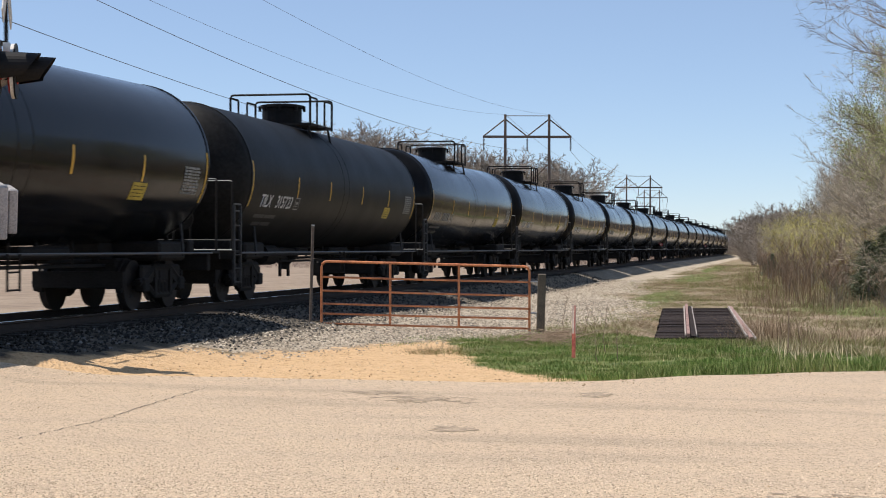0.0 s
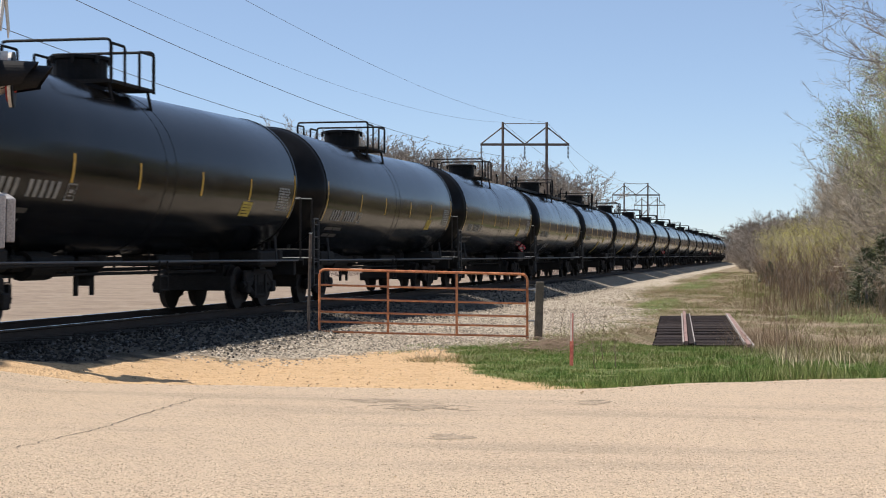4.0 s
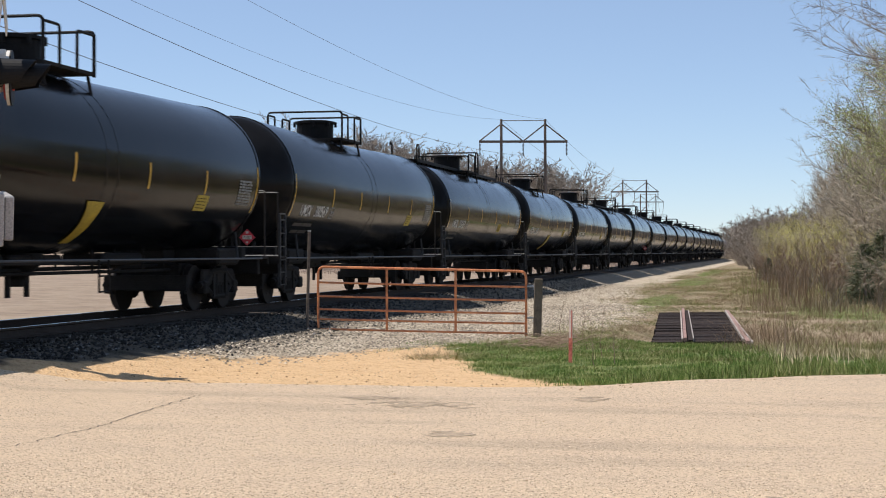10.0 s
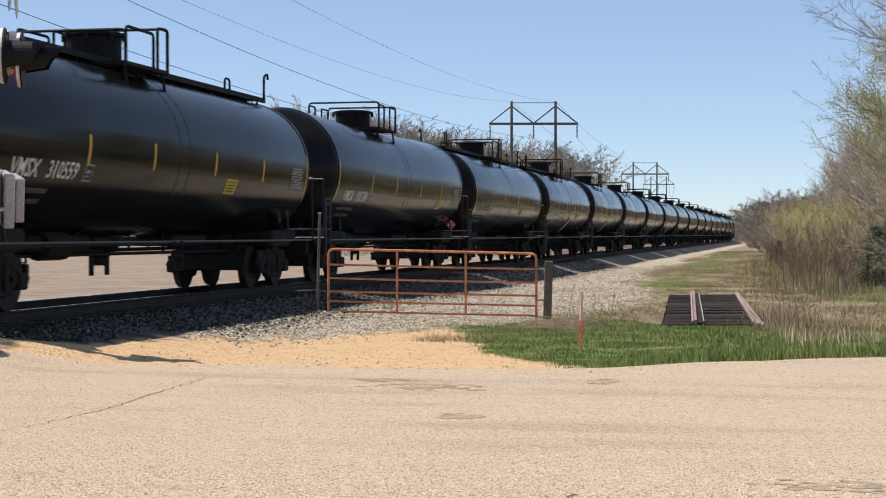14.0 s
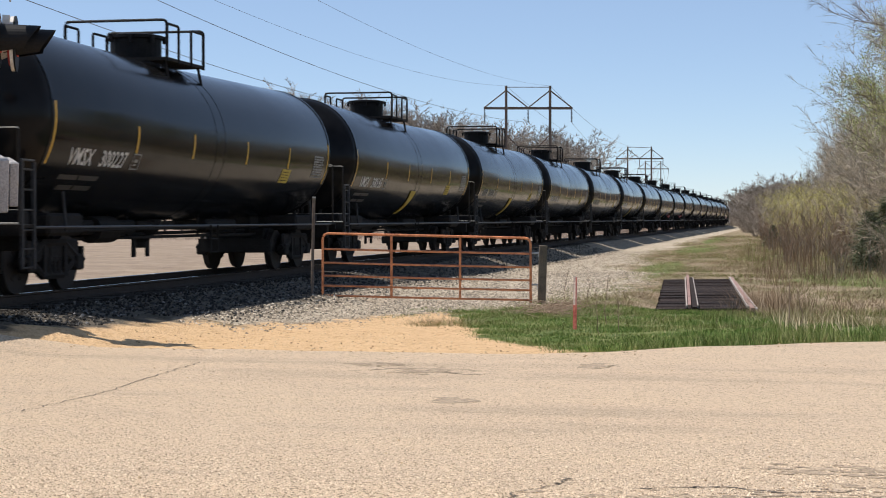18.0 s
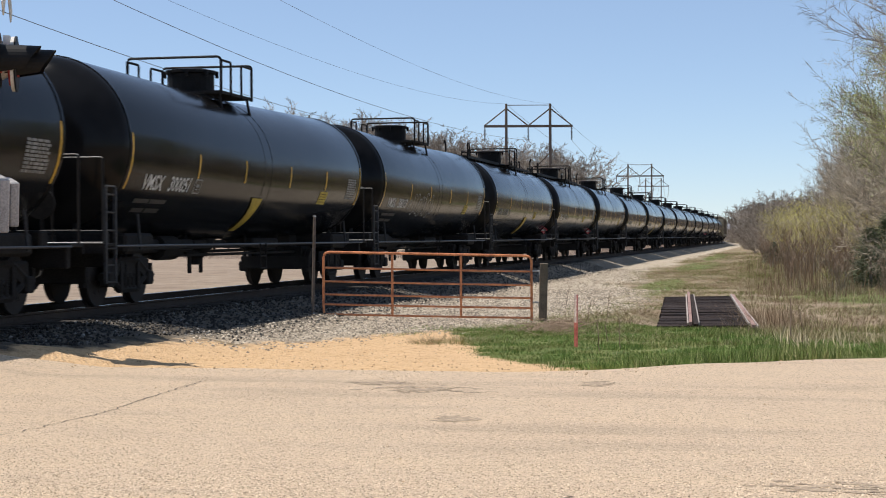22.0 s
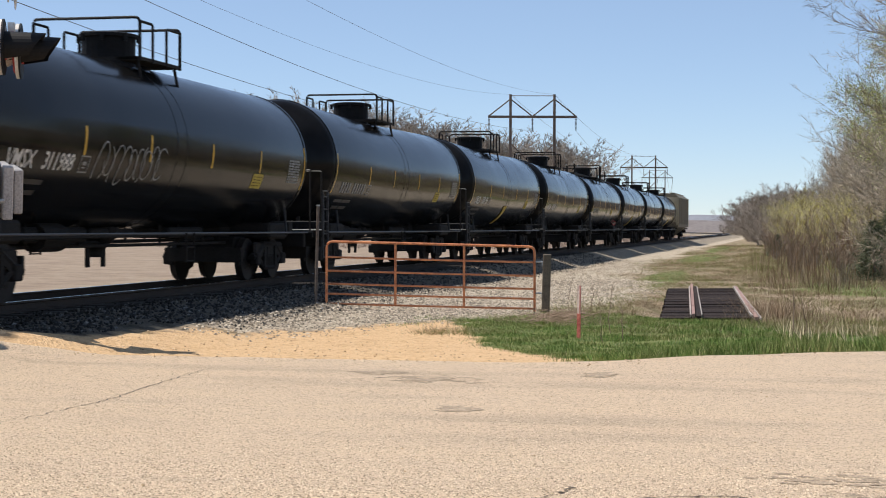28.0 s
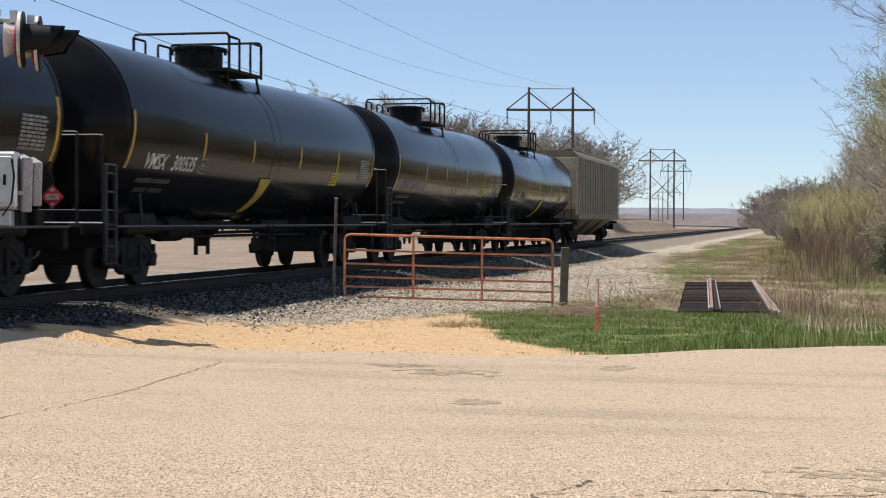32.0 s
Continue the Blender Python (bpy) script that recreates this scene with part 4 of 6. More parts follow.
def hopper_car():
    car = thing("hopper_car", Matrix(), "tan and olive covered hopper car at the end of the train", "hopper car", "cars of the tank train")
    bm = B()
    # body: side walls lean in at the top, ends slope under
    sec = ((-1.55, 1.25), (-1.6, 1.5), (-1.6, 4.3), (-1.25, 4.62), (1.25, 4.62), (1.6, 4.3), (1.6, 1.5), (1.55, 1.25))
    rings = []
    for y in (-8.2, 8.2):
        rings.append([bm.verts.new((x, y, z)) for x, z in sec])
    n = len(sec)
    for k in range(n):
        bm.faces.new((rings[0][k], rings[0][(k + 1) % n], rings[1][(k + 1) % n], rings[1][k]))
    bm.faces.new(rings[0][::-1])
    bm.faces.new(rings[1])
    bmesh.ops.recalc_face_normals(bm, faces=bm.faces)
    part("body", bm, "hopper", car)
    for sx in (-1, 1):
        for k in range(17):
            y = -7.0 + 14.0 * k / 16
            bm = box(B(), (sx * 1.612, y * 1.14, 2.9), (0.03, 0.09, 2.7))
            part("side_post", bm, "hopper", car)
        bm = box(B(), (sx * 1.62, 0, 1.4), (0.06, 17.0, 0.22))
        part("side_sill", bm, "hopper", car)
        bm = box(B(), (sx * 1.62, 0, 4.3), (0.06, 16.9, 0.12))
        part("top_chord", bm, "hopper_end", car)
    for sy in (-1, 1):
        bm = B()
        box(bm, (0, sy * 8.24, 3.0), (2.9, 0.05, 2.5), bevel=0.01)
        for z in (2.1, 2.9, 3.7):
            box(bm, (0, sy * 8.28, z), (2.9, 0.05, 0.1))
        part("end_sheet", bm, "hopper_end", car, "tan ribbed end sheet")
        for sx in (-1, 1):
            bm = box(B(), (sx * 1.52, sy * 8.4, 2.85), (0.12, 0.12, 2.8))
            part("corner_post", bm, "hopper_end", car)
            bm = B()
            for y in (7.9, 8.4):
                rod(bm, (sx * 1.64, sy * y, 1.3), (sx * 1.64, sy * y, 4.3), 0.022, 5)
            for z in (1.4, 1.8, 2.2, 2.6, 3.0, 3.4, 3.8):
                rod(bm, (sx * 1.64, sy * 7.9, z), (sx * 1.64, sy * 8.4, z), 0.02, 5)
            part("ladder", bm, "hopper_end", car)
        bm = box(B(), (0, sy * 8.4, 1.1), (3.1, 0.5, 0.12))
        part("end_platform", bm, "under", car)
    for y in (-4.6, 0, 4.6):
        bm = B()
        vs = [bm.verts.new((sx * w, y + sy * d, z)) for z, w, d in ((1.27, 1.5, 2.1), (0.45, 0.5, 0.5)) for sx, sy in ((-1, -1), (1, -1), (1, 1), (-1, 1))]
        for f in ((0, 1, 5, 4), (1, 2, 6, 5), (2, 3, 7, 6), (3, 0, 4, 7), (4, 5, 6, 7)):
            bm.faces.new([vs[i] for i in f])
        bmesh.ops.recalc_face_normals(bm, faces=bm.faces)
        part("hopper_bay", bm, "hopper", car)
    for y in (-5, -2.5, 0, 2.5, 5):
        bm = box(B(), (0, y, 4.67), (0.8, 1.4, 0.12), bevel=0.02)
        part("roof_hatch", bm, "hopper", car)
    bm = box(B(), (0.95, 0, 4.7), (0.5, 16.2, 0.05))
    part("running_board", bm, "hopper_end", car)
    running_gear(car)
    return car


FIRST, LAST = -1, 41
LONG_WALK = {8, 9, 14, 17, 19, 20, 29, 30, 32, 38}
SWOOSH = {9, 10, 11, 12, 15, 20, 21, 23, 24, 27, 29, 33, 36, 39, 41}
MATTE = {1}
MARKS = {1: "TILX 315723", 4: "VMSX 300024", 11: "VMSX 300473", 13: "VMSX 300569", 14: "VMSX 310359", 18: "VMSX 300386", 20: "VMSX 311656", 16: "VMSX 300655", 17: "VMSX 310559", 21: "VMSX 300159",
         22: "VMSX 300227", 15: "VMSX 300369", 12: "VMSX 300450", 36: "VMSX 300190", 23: "VMSX 300165", 27: "VMSX 300051", 3: "VMSX 300867", 10: "VMSX 300183", 25: "VMSX 300173", 28: "VMSX 300103", 30: "VMSX 311973", 31: "VMSX 300778", 34: "VMSX 311988", 37: "VMSX 300264", 39: "VMSX 300535"}
CARS = {}


SET_BACK = {16, 34}


def car_kind(k):
    return "walk" if k in LONG_WALK else "set_back" if k in SET_BACK else "railed", "tank_matte" if k in MATTE else "tank"


def build_train():
    masters = {}
    for k in range(FIRST, LAST + 1):
        key = car_kind(k)
        if key not in masters:
            masters[key] = CARS[k] = tank_car(*key)
        else:
            CARS[k] = None
            continue
    plain = {key: ob for key, ob in masters.items()}
    for k in range(FIRST, LAST + 1):
        if CARS[k] is None:
            key = car_kind(k)
            CARS[k] = copy_thing(plain[key], Matrix())
    for k, car in CARS.items():
        KINK["now"] = 0.10 if car_kind(k) == ("railed", "tank") else 0.0
        if k in LONG_WALK:
            tagged(car, "glossy black tank car with a long walkway along its top")
        if k in MATTE:
            tagged(car, "dull weathered black tank car with pale lettering")
        if k in SWOOSH:
            swoosh(car, 0.75 if k in LONG_WALK else 0.0)
            tagged(car, "glossy black tank car with a slanting yellow mark")
        if k in MARKS:
            lettering(MARKS[k].replace(" ", "   "), -6.95, 2.04, 0.27, car, width=2.3)
        elif k >= 0:
            rng = random.Random(k)
            bm = B()
            y = -6.95
            for i in range(10):
                if i != 4:
                    patch_on_tank(bm, y, y + 0.13, 2.04, 2.3, 0.008, steps=2)
                y += 0.235
            tagged(part("reporting_mark", bm, "grey_print", car, "pale stencilled lettering"), kind="stuff")
        if k in (7, 12, 18, 29, 30, 38):
            placard(car)
        if k == 8:
            scribble(car, -4.0, -2.9, 1.42, 1.8, k)
        if k in (20, 28, 34):
            scribble(car, -3.8, -0.9, 1.8, 2.62, k)
            tagged(car, "glossy black tank car sprayed with pale graffiti")
    CARS[LAST + 1] = hopper_car()


build_train()


ROLLED = ((0.0, 0.0), (1.0, 20.85), (2.0, 42.6), (3.0, 63.45), (6.0, 129.0), (7.0, 150.25), (8.0, 171.7), (9.0, 193.8), (10.0, 215.0), (11.0, 237.0), (12.0, 259.2), (13.0, 280.7), (14.0, 303.1), (17.0, 369.5), (19.0, 413.9), (20.0, 435.5), (21.0, 457.7), (22.0, 479.8), (23.0, 501.8), (24.0, 523.85), (25.0, 546.3), (28.0, 612.6), (29.0, 633.8), (30.0, 655.95), (31.0, 677.5), (32.0, 699.1))


def travel(t):
    """How far the train has rolled, in metres: an even run through the known stops."""
    ts, xs = np.array(ROLLED).T
    n = len(ts)
    h = np.diff(ts)
    A, r = np.eye(n), np.zeros(n)
    for i in range(1, n - 1):
        A[i, i - 1:i + 2] = h[i - 1], 2 * (h[i - 1] + h[i]), h[i]
        r[i] = 6 * ((xs[i + 1] - xs[i]) / h[i] - (xs[i] - xs[i - 1]) / h[i - 1])
    m = np.linalg.solve(A, r)
    i = min(n - 2, int(np.searchsorted(ts, t, "right")) - 1)
    a, b = (ts[i + 1] - t) / h[i], (t - ts[i]) / h[i]
    return float(a * xs[i] + b * xs[i + 1] + ((a ** 3 - a) * m[i] + (b ** 3 - b) * m[i + 1]) * h[i] ** 2 / 6)


def car_pose(k, t):
    s = 22.59 + 18.2 * k - travel(t)
    x, y, a = on_track(s)
    return pose(x, y, RAIL_Z, 0, 0, math.degrees(a))


# ---------------------------------------------------------------- gate, posts, bridge
def build_gate():
    a, b = Vector((-9.33, 32.78, 0.0)), Vector((-5.13, 33.66, -0.1))
    g = thing("farm_gate", Matrix(), "rusty orange tubular steel farm gate closed across the gravel drive", "gate")
    top, low = 1.31, 0.03
    d = b - a

    def at(f, z):
        p = a + d * f
        return Vector((p.x, p.y, p.z + z))

    part("frame", tube(B(), arc([at(0, low - 0.06), at(0, top), at(1, top), at(1, low - 0.06)], 0.14, 6), 0.026, 8), "gate", g)
    for f in (0.25, 0.47, 0.68, 0.84, 1.0):
        z = top - (top - low) * f
        part("bar", tube(B(), [at(0, z), at(0.5, z - 0.006), at(1, z)], 0.021, 8), "gate", g)
    for f in (0.325, 0.655):
        bm = B()
        p, q = at(f, low), at(f, top)
        box(bm, (p + q) / 2 + Vector((0.03, -0.03, 0)), (0.05, 0.012, (q - p).length), rz=11.8)
        part("upright_stay", bm, "gate", g)
    for z in (0.35, 1.0):
        bm = B()
        rod(bm, at(1.0, z), at(1.045, z), 0.018, 6)
        part("hinge", bm, "galv", g)
    p = thing("gate_post", pose(-4.9, 33.62, -0.3, 0, 1.6, 8), "weathered grey square timber gate post in the grass", "post")
    bm = box(B(), (0, 0, 0.68), (0.17, 0.17, 1.36), bevel=0.012)
    part("timber", bm, "post", p)
    for z in (0.5, 1.15):
        part("staple", box(B(), (-0.09, -0.03, z), (0.03, 0.04, 0.05)), "galv", p)
    t = thing("latch_pole", pose(-9.43, 32.3, -0.1, 0, 1.4, 0), "thin dark steel pole standing beside the gate", "pole")
    part("shaft", rod(B(), (0, 0, 0), (0, 0, 2.13), 0.032, 8), "pole", t)
    part("cap", rod(B(), (0, 0, 2.13), (0, 0, 2.16), 0.036, 8), "galv", t)
    m = thing("marker_post", pose(-3.24, 25.88, -0.2, 0, 0.8, -38), "flat marker post, white above and faded red below, in the grass", "marker")
    part("upper_blade", box(B(), (0, 0, 0.66), (0.075, 0.012, 0.46), bevel=0.004), "pink_white", m, "stained white upper half")
    part("lower_blade", box(B(), (0, 0, 0.24), (0.08, 0.014, 0.42), bevel=0.004), "faded_red", m, "faded red lower half")
    part("red_edge", box(B(), (0.028, -0.008, 0.66), (0.018, 0.006, 0.46)), "faded_red", m, "faded red edge stripe")
    part("backing_stake", box(B(), (-0.045, 0.03, 0.45), (0.025, 0.03, 0.86)), "post", m)


def build_bridge():
    """A low plank deck that rises away over the ditch."""
    g = thing("plank_bridge", Matrix(), "low dark timber plank bridge over the grassy ditch", "bridge")
    nl, nr, fl, fr = Vector((-2.43, 32.2, -0.14)), Vector((-0.62, 32.6, -0.13)), Vector((-2.93, 41.3, 0.1)), Vector((-1.24, 41.7, 0.11))
    count = 80
    rng = random.Random(3)
    for i in range(count):
        f, f2 = i / count, (i + 0.9) / count
        bm = B()
        j = [rng.uniform(-0.03, 0.03) for _ in range(2)]
        z = rng.uniform(-0.008, 0.008)
        c = [nl.lerp(fl, f), nr.lerp(fr, f), nr.lerp(fr, f2), nl.lerp(fl, f2)]
        side = (nr - nl).normalized()
        c = [c[0] + side * j[0], c[1] + side * j[1], c[2] + side * j[1], c[3] + side * j[0]]
        up = [bm.verts.new(v + Vector((0, 0, z))) for v in c]
        dn = [bm.verts.new(v + Vector((0, 0, z - 0.06))) for v in c]
        bm.faces.new(up)
        bm.faces.new(dn[::-1])
        for k in range(4):
            bm.faces.new((up[k], dn[k], dn[(k + 1) % 4], up[(k + 1) % 4]))
        bmesh.ops.recalc_face_normals(bm, faces=bm.faces)
        part("plank", bm, "deck", g)
    for f in (0.08, 0.5, 0.92):
        a, b = nl.lerp(nr, f), fl.lerp(fr, f)
        bm = B()
        d = (b - a)
        m = Matrix.Translation((a + b) / 2 + Vector((0, 0, -0.2))) @ d.to_track_quat("Y", "Z").to_matrix().to_4x4() @ Matrix.Diagonal((0.2, d.length, 0.28, 1))
        bmesh.ops.create_cube(bm, size=1.0, matrix=m)
        part("beam", bm, "deck", g)

    def runner(name, f0, f1, w, h, material, lift, label, a0=0.0, a1=1.0):
        p, q = nl.lerp(fl, a0).lerp(nr.lerp(fr, a0), f0), nl.lerp(fl, a1).lerp(nr.lerp(fr, a1), f1)
        p, q = p + Vector((0, 0, lift + h / 2)), q + Vector((0, 0, lift + h / 2))
        d = q - p
        bm = B()
        m = Matrix.Translation((p + q) / 2) @ d.to_track_quat("Y", "Z").to_matrix().to_4x4() @ Matrix.Diagonal((w, d.length, h, 1))
        bmesh.ops.create_cube(bm, size=1.0, matrix=m)
        part(name, bm, material, g, label)

    runner("runner", 0.315, 0.30, 0.03, 0.04, "pale_board", 0.02, "worn white runner board")
    runner("runner", 0.345, 0.335, 0.06, 0.07, "old_red", 0.02, "faded red runner board", -0.02, 1.04)
    runner("runner", 0.40, 0.385, 0.09, 0.03, "deck", 0.02, "dark runner board", -0.03, 1.0)
    runner("runner", 0.435, 0.41, 0.02, 0.04, "pale_board", 0.02, "worn white runner board")
    runner("runner", 0.955, 0.94, 0.035, 0.05, "pale_board", 0.01, "worn white runner board", -0.03, 0.97)
    runner("runner", 0.995, 0.965, 0.08, 0.06, "old_red", -0.01, "faded red runner board slipped off the deck's edge", -0.06, 1.0)
    runner("runner", 1.05, 1.0, 0.03, 0.05, "pale_board", -0.04, "worn white runner board", -0.02, 0.9)


# ---------------------------------------------------------------- level-crossing signal
def build_signal():
    """The mast stands out of view; its lamps and the gate's drive reach into it."""
    s = thing("crossing_signal", pose(-10.94, 20.15, -0.04, 0, 0, 21) @ Matrix.Scale(1.158, 4), "level-crossing signal with black hooded lamps and a silver gate drive", "crossing signal")
    part("foundation", box(B(), (0.13, 0, 0.08), (0.86, 0.7, 0.24), bevel=0.02), "concrete", s, "concrete foundation block")
    part("mast", rod(B(), (0, 0, 0.1), (0, 0, 4.4), 0.065, 14), "silver", s)
    part("mast_base", lathe(B(), [(0.2, 0.22), (0.24, 0.22), (0.3, 0.12), (0.75, 0.1), (0.8, 0.07)], 14, "Z"), "silver", s)
    part("crossarm", tube(B(), [(-0.5, 0, 3.72), (0.62, 0.02, 3.70)], 0.04, 10), "galv", s)
    part("junction_box", box(B(), (0, 0, 3.72), (0.22, 0.22, 0.26), bevel=0.03), "silver", s)
    # two lamps, one behind the other, facing along the road
    for x, y, z, hood in ((0.60, -0.08, 3.48, 0.48), (0.77, 0.16, 3.46, 0.46)):
        lamp = part("background_disc", rod(B(), (x, y, z), (x + 0.018, y, z), 0.325, 32), "black", s, "round black lamp background")
        part("disc_back", rod(B(), (x - 0.04, y, z), (x, y, z), 0.32, 32), "offwhite", lamp, "pale back of the disc")
        bm = B()
        n = 22
        for k in range(n):
            a0, a1 = -0.9 + 4.94 * k / n, -0.9 + 4.94 * (k + 1) / n
            e0, e1 = [hood * (0.78 + 0.22 * math.sin(max(-0.5, a))) for a in (a0, a1)]
            q = [(x + 0.015, y + 0.185 * math.cos(a0), z + 0.185 * math.sin(a0)), (x + 0.015, y + 0.185 * math.cos(a1), z + 0.185 * math.sin(a1)),
                 (x + e1, y + 0.15 * math.cos(a1), z + 0.02 + 0.15 * math.sin(a1)), (x + e0, y + 0.15 * math.cos(a0), z + 0.02 + 0.15 * math.sin(a0))]
            bm.faces.new([bm.verts.new(v) for v in q])
        bmesh.ops.remove_doubles(bm, verts=bm.verts, dist=0.001)
        bmesh.ops.solidify(bm, geom=bm.faces, thickness=0.006)
        part("hood", bm, "black", lamp, "long black sun hood")
        part("lens", rod(B(), (x + 0.02, y, z), (x + 0.035, y, z), 0.15, 20), "red", lamp, "red lens")
        part("lens_rim", rod(B(), (x - 0.07, y, z - 0.02), (x - 0.012, y, z - 0.02), 0.235, 24), "red", lamp, "red rim of the lamp")
        part("lamp_housing", rod(B(), (x - 0.2, y, z), (x - 0.07, y, z), 0.21, 20, 0.15), "offwhite", lamp, "pale lamp housing")
        part("clamp", box(B(), (x - 0.1, y, z + 0.26), (0.08, 0.1, 0.14)), "silver", lamp)
    for i, a in enumerate((45, -45)):
        part("crossbuck_blade", box(B(), (0.68 + 0.02 * i, 0.0, 4.42), (0.018, 1.1, 0.2), rx=a, bevel=0.006), "offwhite", s, "white crossbuck blade")
    part("crossbuck_bracket", rod(B(), (0, 0, 4.42), (0.68, 0, 4.42), 0.03, 8), "galv", s)
    part("mast_top", rod(B(), (0, 0, 4.4), (0, 0, 4.6), 0.065, 14), "silver", s)
    # gate drive
    part("gate_drive", box(B(), (0.3, 0, 1.86), (0.5, 0.5, 0.66), bevel=0.03), "silver", s, "silver gate drive box")
    part("drive_door", box(B(), (0.3, -0.262, 1.86), (0.4, 0.02, 0.54), bevel=0.01), "silver", s)
    part("door_latch", box(B(), (0.42, -0.285, 1.86), (0.03, 0.02, 0.12)), "black", s)
    part("cable", tube(B(), [(0.5, -0.28, 2.1), (0.53, -0.31, 1.9), (0.5, -0.31, 1.6), (0.4, -0.3, 1.45)], 0.012, 6), "black", s)
    part("counterweight", box(B(), (0.58, 0.16, 1.84), (0.12, 0.62, 0.62), rz=15, rx=8, bevel=0.015), "plate_grey", s, "pale counterweight plate")
    part("counterweight", box(B(), (0.68, 0.34, 1.86), (0.11, 0.6, 0.52), rz=15, rx=8, bevel=0.015), "plate_grey", s, "pale counterweight plate")
    part("pivot_arm", tube(B(), [(0.2, -0.12, 1.72), (0.62, -0.12, 1.71)], 0.03, 8), "galv", s)
    part("lower_panel", box(B(), (0.28, 0.0, 1.42), (0.4, 0.4, 0.2), bevel=0.02), "galv", s)


# ---------------------------------------------------------------- power line
def tower(x, y, base, top, turn):
    g = thing("power_line_frame", pose(x, y, base, 0, 0, turn), "tall grey two-pole wooden power line frame in the field", "power pylon", "frames of the power line")
    h = top - base
    for sx in (-1, 1):
        part("pole", rod(B(), (sx * 2.35, 0, -1.0), (sx * 2.35, 0, h), 0.2, 10, 0.14), "pole", g)
        part("brace", rod(B(), (sx * 2.35, 0, h - 0.5), (sx * 4.7, 0, h - 2.35), 0.07, 6), "pole", g)
        part("brace", rod(B(), (sx * 2.35, 0, h - 0.5), (0, 0, h - 2.35), 0.07, 6), "pole", g)
        part("cross_brace", rod(B(), (sx * 2.3, 0.05 * sx, h - 5.3), (-sx * 2.3, 0.05 * sx, h - 9.8), 0.07, 6), "pole", g)
    part("crossarm", box(B(), (0, 0, h - 2.4), (9.5, 0.18, 0.26)), "pole", g)
    part("top_tie", rod(B(), (-2.35, 0, h - 0.15), (2.35, 0, h - 0.15), 0.04, 6), "pole", g)
    for k in (-4.65, 0, 4.65):
        bm = rod(B(), (k, 0, h - 2.5), (k, 0, h - 3.9), 0.04, 6)
        for i in range(9):
            rod(bm, (k, 0, h - 2.65 - i * 0.14), (k, 0, h - 2.71 - i * 0.14), 0.11, 8)
        part("insulator", bm, "wire", g, "hanging insulator string")
    return [Vector((x + k * math.cos(radians(turn)), y + k * math.sin(radians(turn)), z)) for k, z in ((-4.65, top - 3.9), (0, top - 3.9), (4.65, top - 3.9), (-2.35, top), (2.35, top))]


def wire(p, q, sag, r):
    pts = [p.lerp(q, f / 28) - Vector((0, 0, sag * 4 * (f / 28) * (1 - f / 28))) for f in range(29)]
    tagged(part("power_wire", tube(B(), pts, r, 5), "wire"), "thin dark overhead power wire slung between frames", "wire", "wires of the power line")


def build_power_line():
    ends = [tower(-26.9, 174.6, 0.0, 15.87, 12), tower(-28.2, 327.9, 1.4, 16.0, 12), tower(-39.2, 503.8, 3.2, 19.3, 12), tower(-57.0, 694.0, 1.0, 16.3, 12), tower(-80.0, 880.0, 0.0, 16.0, 12)]
    near = tower(-24.4, 15.0, 0.0, 14.5, 4)
    tall = tower(-39.8, 15.0, 0.0, 23.07, 0)
    wire(near[1], ends[0][0], 2.2, 0.015)
    wire(tall[2], ends[0][1], 3.4, 0.018)
    wire(near[3], ends[0][3], 2.7, 0.009)
    wire(near[4], ends[0][4], 2.5, 0.009)
    for i, (a, b) in enumerate(zip(ends, ends[1:])):
        for k in range(5):
            wire(a[k], b[k], 3.4 if k < 3 else 2.4, 0.016 + 0.006 * min(i, 2))


def build_ties():
    """Creosoted sleepers under the rails."""
    bed = thing("track_sleepers", Matrix(), "row of dark creosoted wooden sleepers under the rails", "sleepers", kind="structure")
    me = None
    rng = random.Random(8)
    for i in range(300):
        s = 14 + i * 0.53
        if me is None:
            ob = part("sleeper", box(B(), (0, 0, 0), (2.6, 0.22, 0.18), bevel=0.012), "tie", bed)
            me = ob.data
        else:
            ob = new("sleeper", me)
            ob.parent = bed
        x, y, a = on_track(s)
        ob.matrix_basis = pose(x + rng.uniform(-0.04, 0.04), y, RAIL_Z - 0.255 + rng.uniform(-0.008, 0.004), 0, 0, math.degrees(a) + rng.uniform(-1.5, 1.5))


build_gate()
build_bridge()
build_signal()
build_power_line()
build_ties()


# ---------------------------------------------------------------- vegetation
def prism(V, F, a, b, ra, rb, n=4):
    """A tapered limb as plain lists of points and faces."""
    d = b - a
    if d.length < 1e-5:
        return
    d = d.normalized()
    up = Vector((0, 0, 1)) if abs(d.z) < 0.9 else Vector((1, 0, 0))
    u = d.cross(up).normalized()
    v = u.cross(d)
    i = len(V)
    for p, r in ((a, ra), (b, rb)):
        for k in range(n):
            w = 6.28319 * k / n
            V.append(p + (u * math.cos(w) + v * math.sin(w)) * r)
    for k in range(n):
        F.append((i + k, i + (k + 1) % n, i + n + (k + 1) % n, i + n + k))


def blade(V, F, a, b, w, side):
    """A thin pointed blade."""
    i = len(V)
    V += [a - side * w, a + side * w, b]
    F.append((i, i + 1, i + 2))


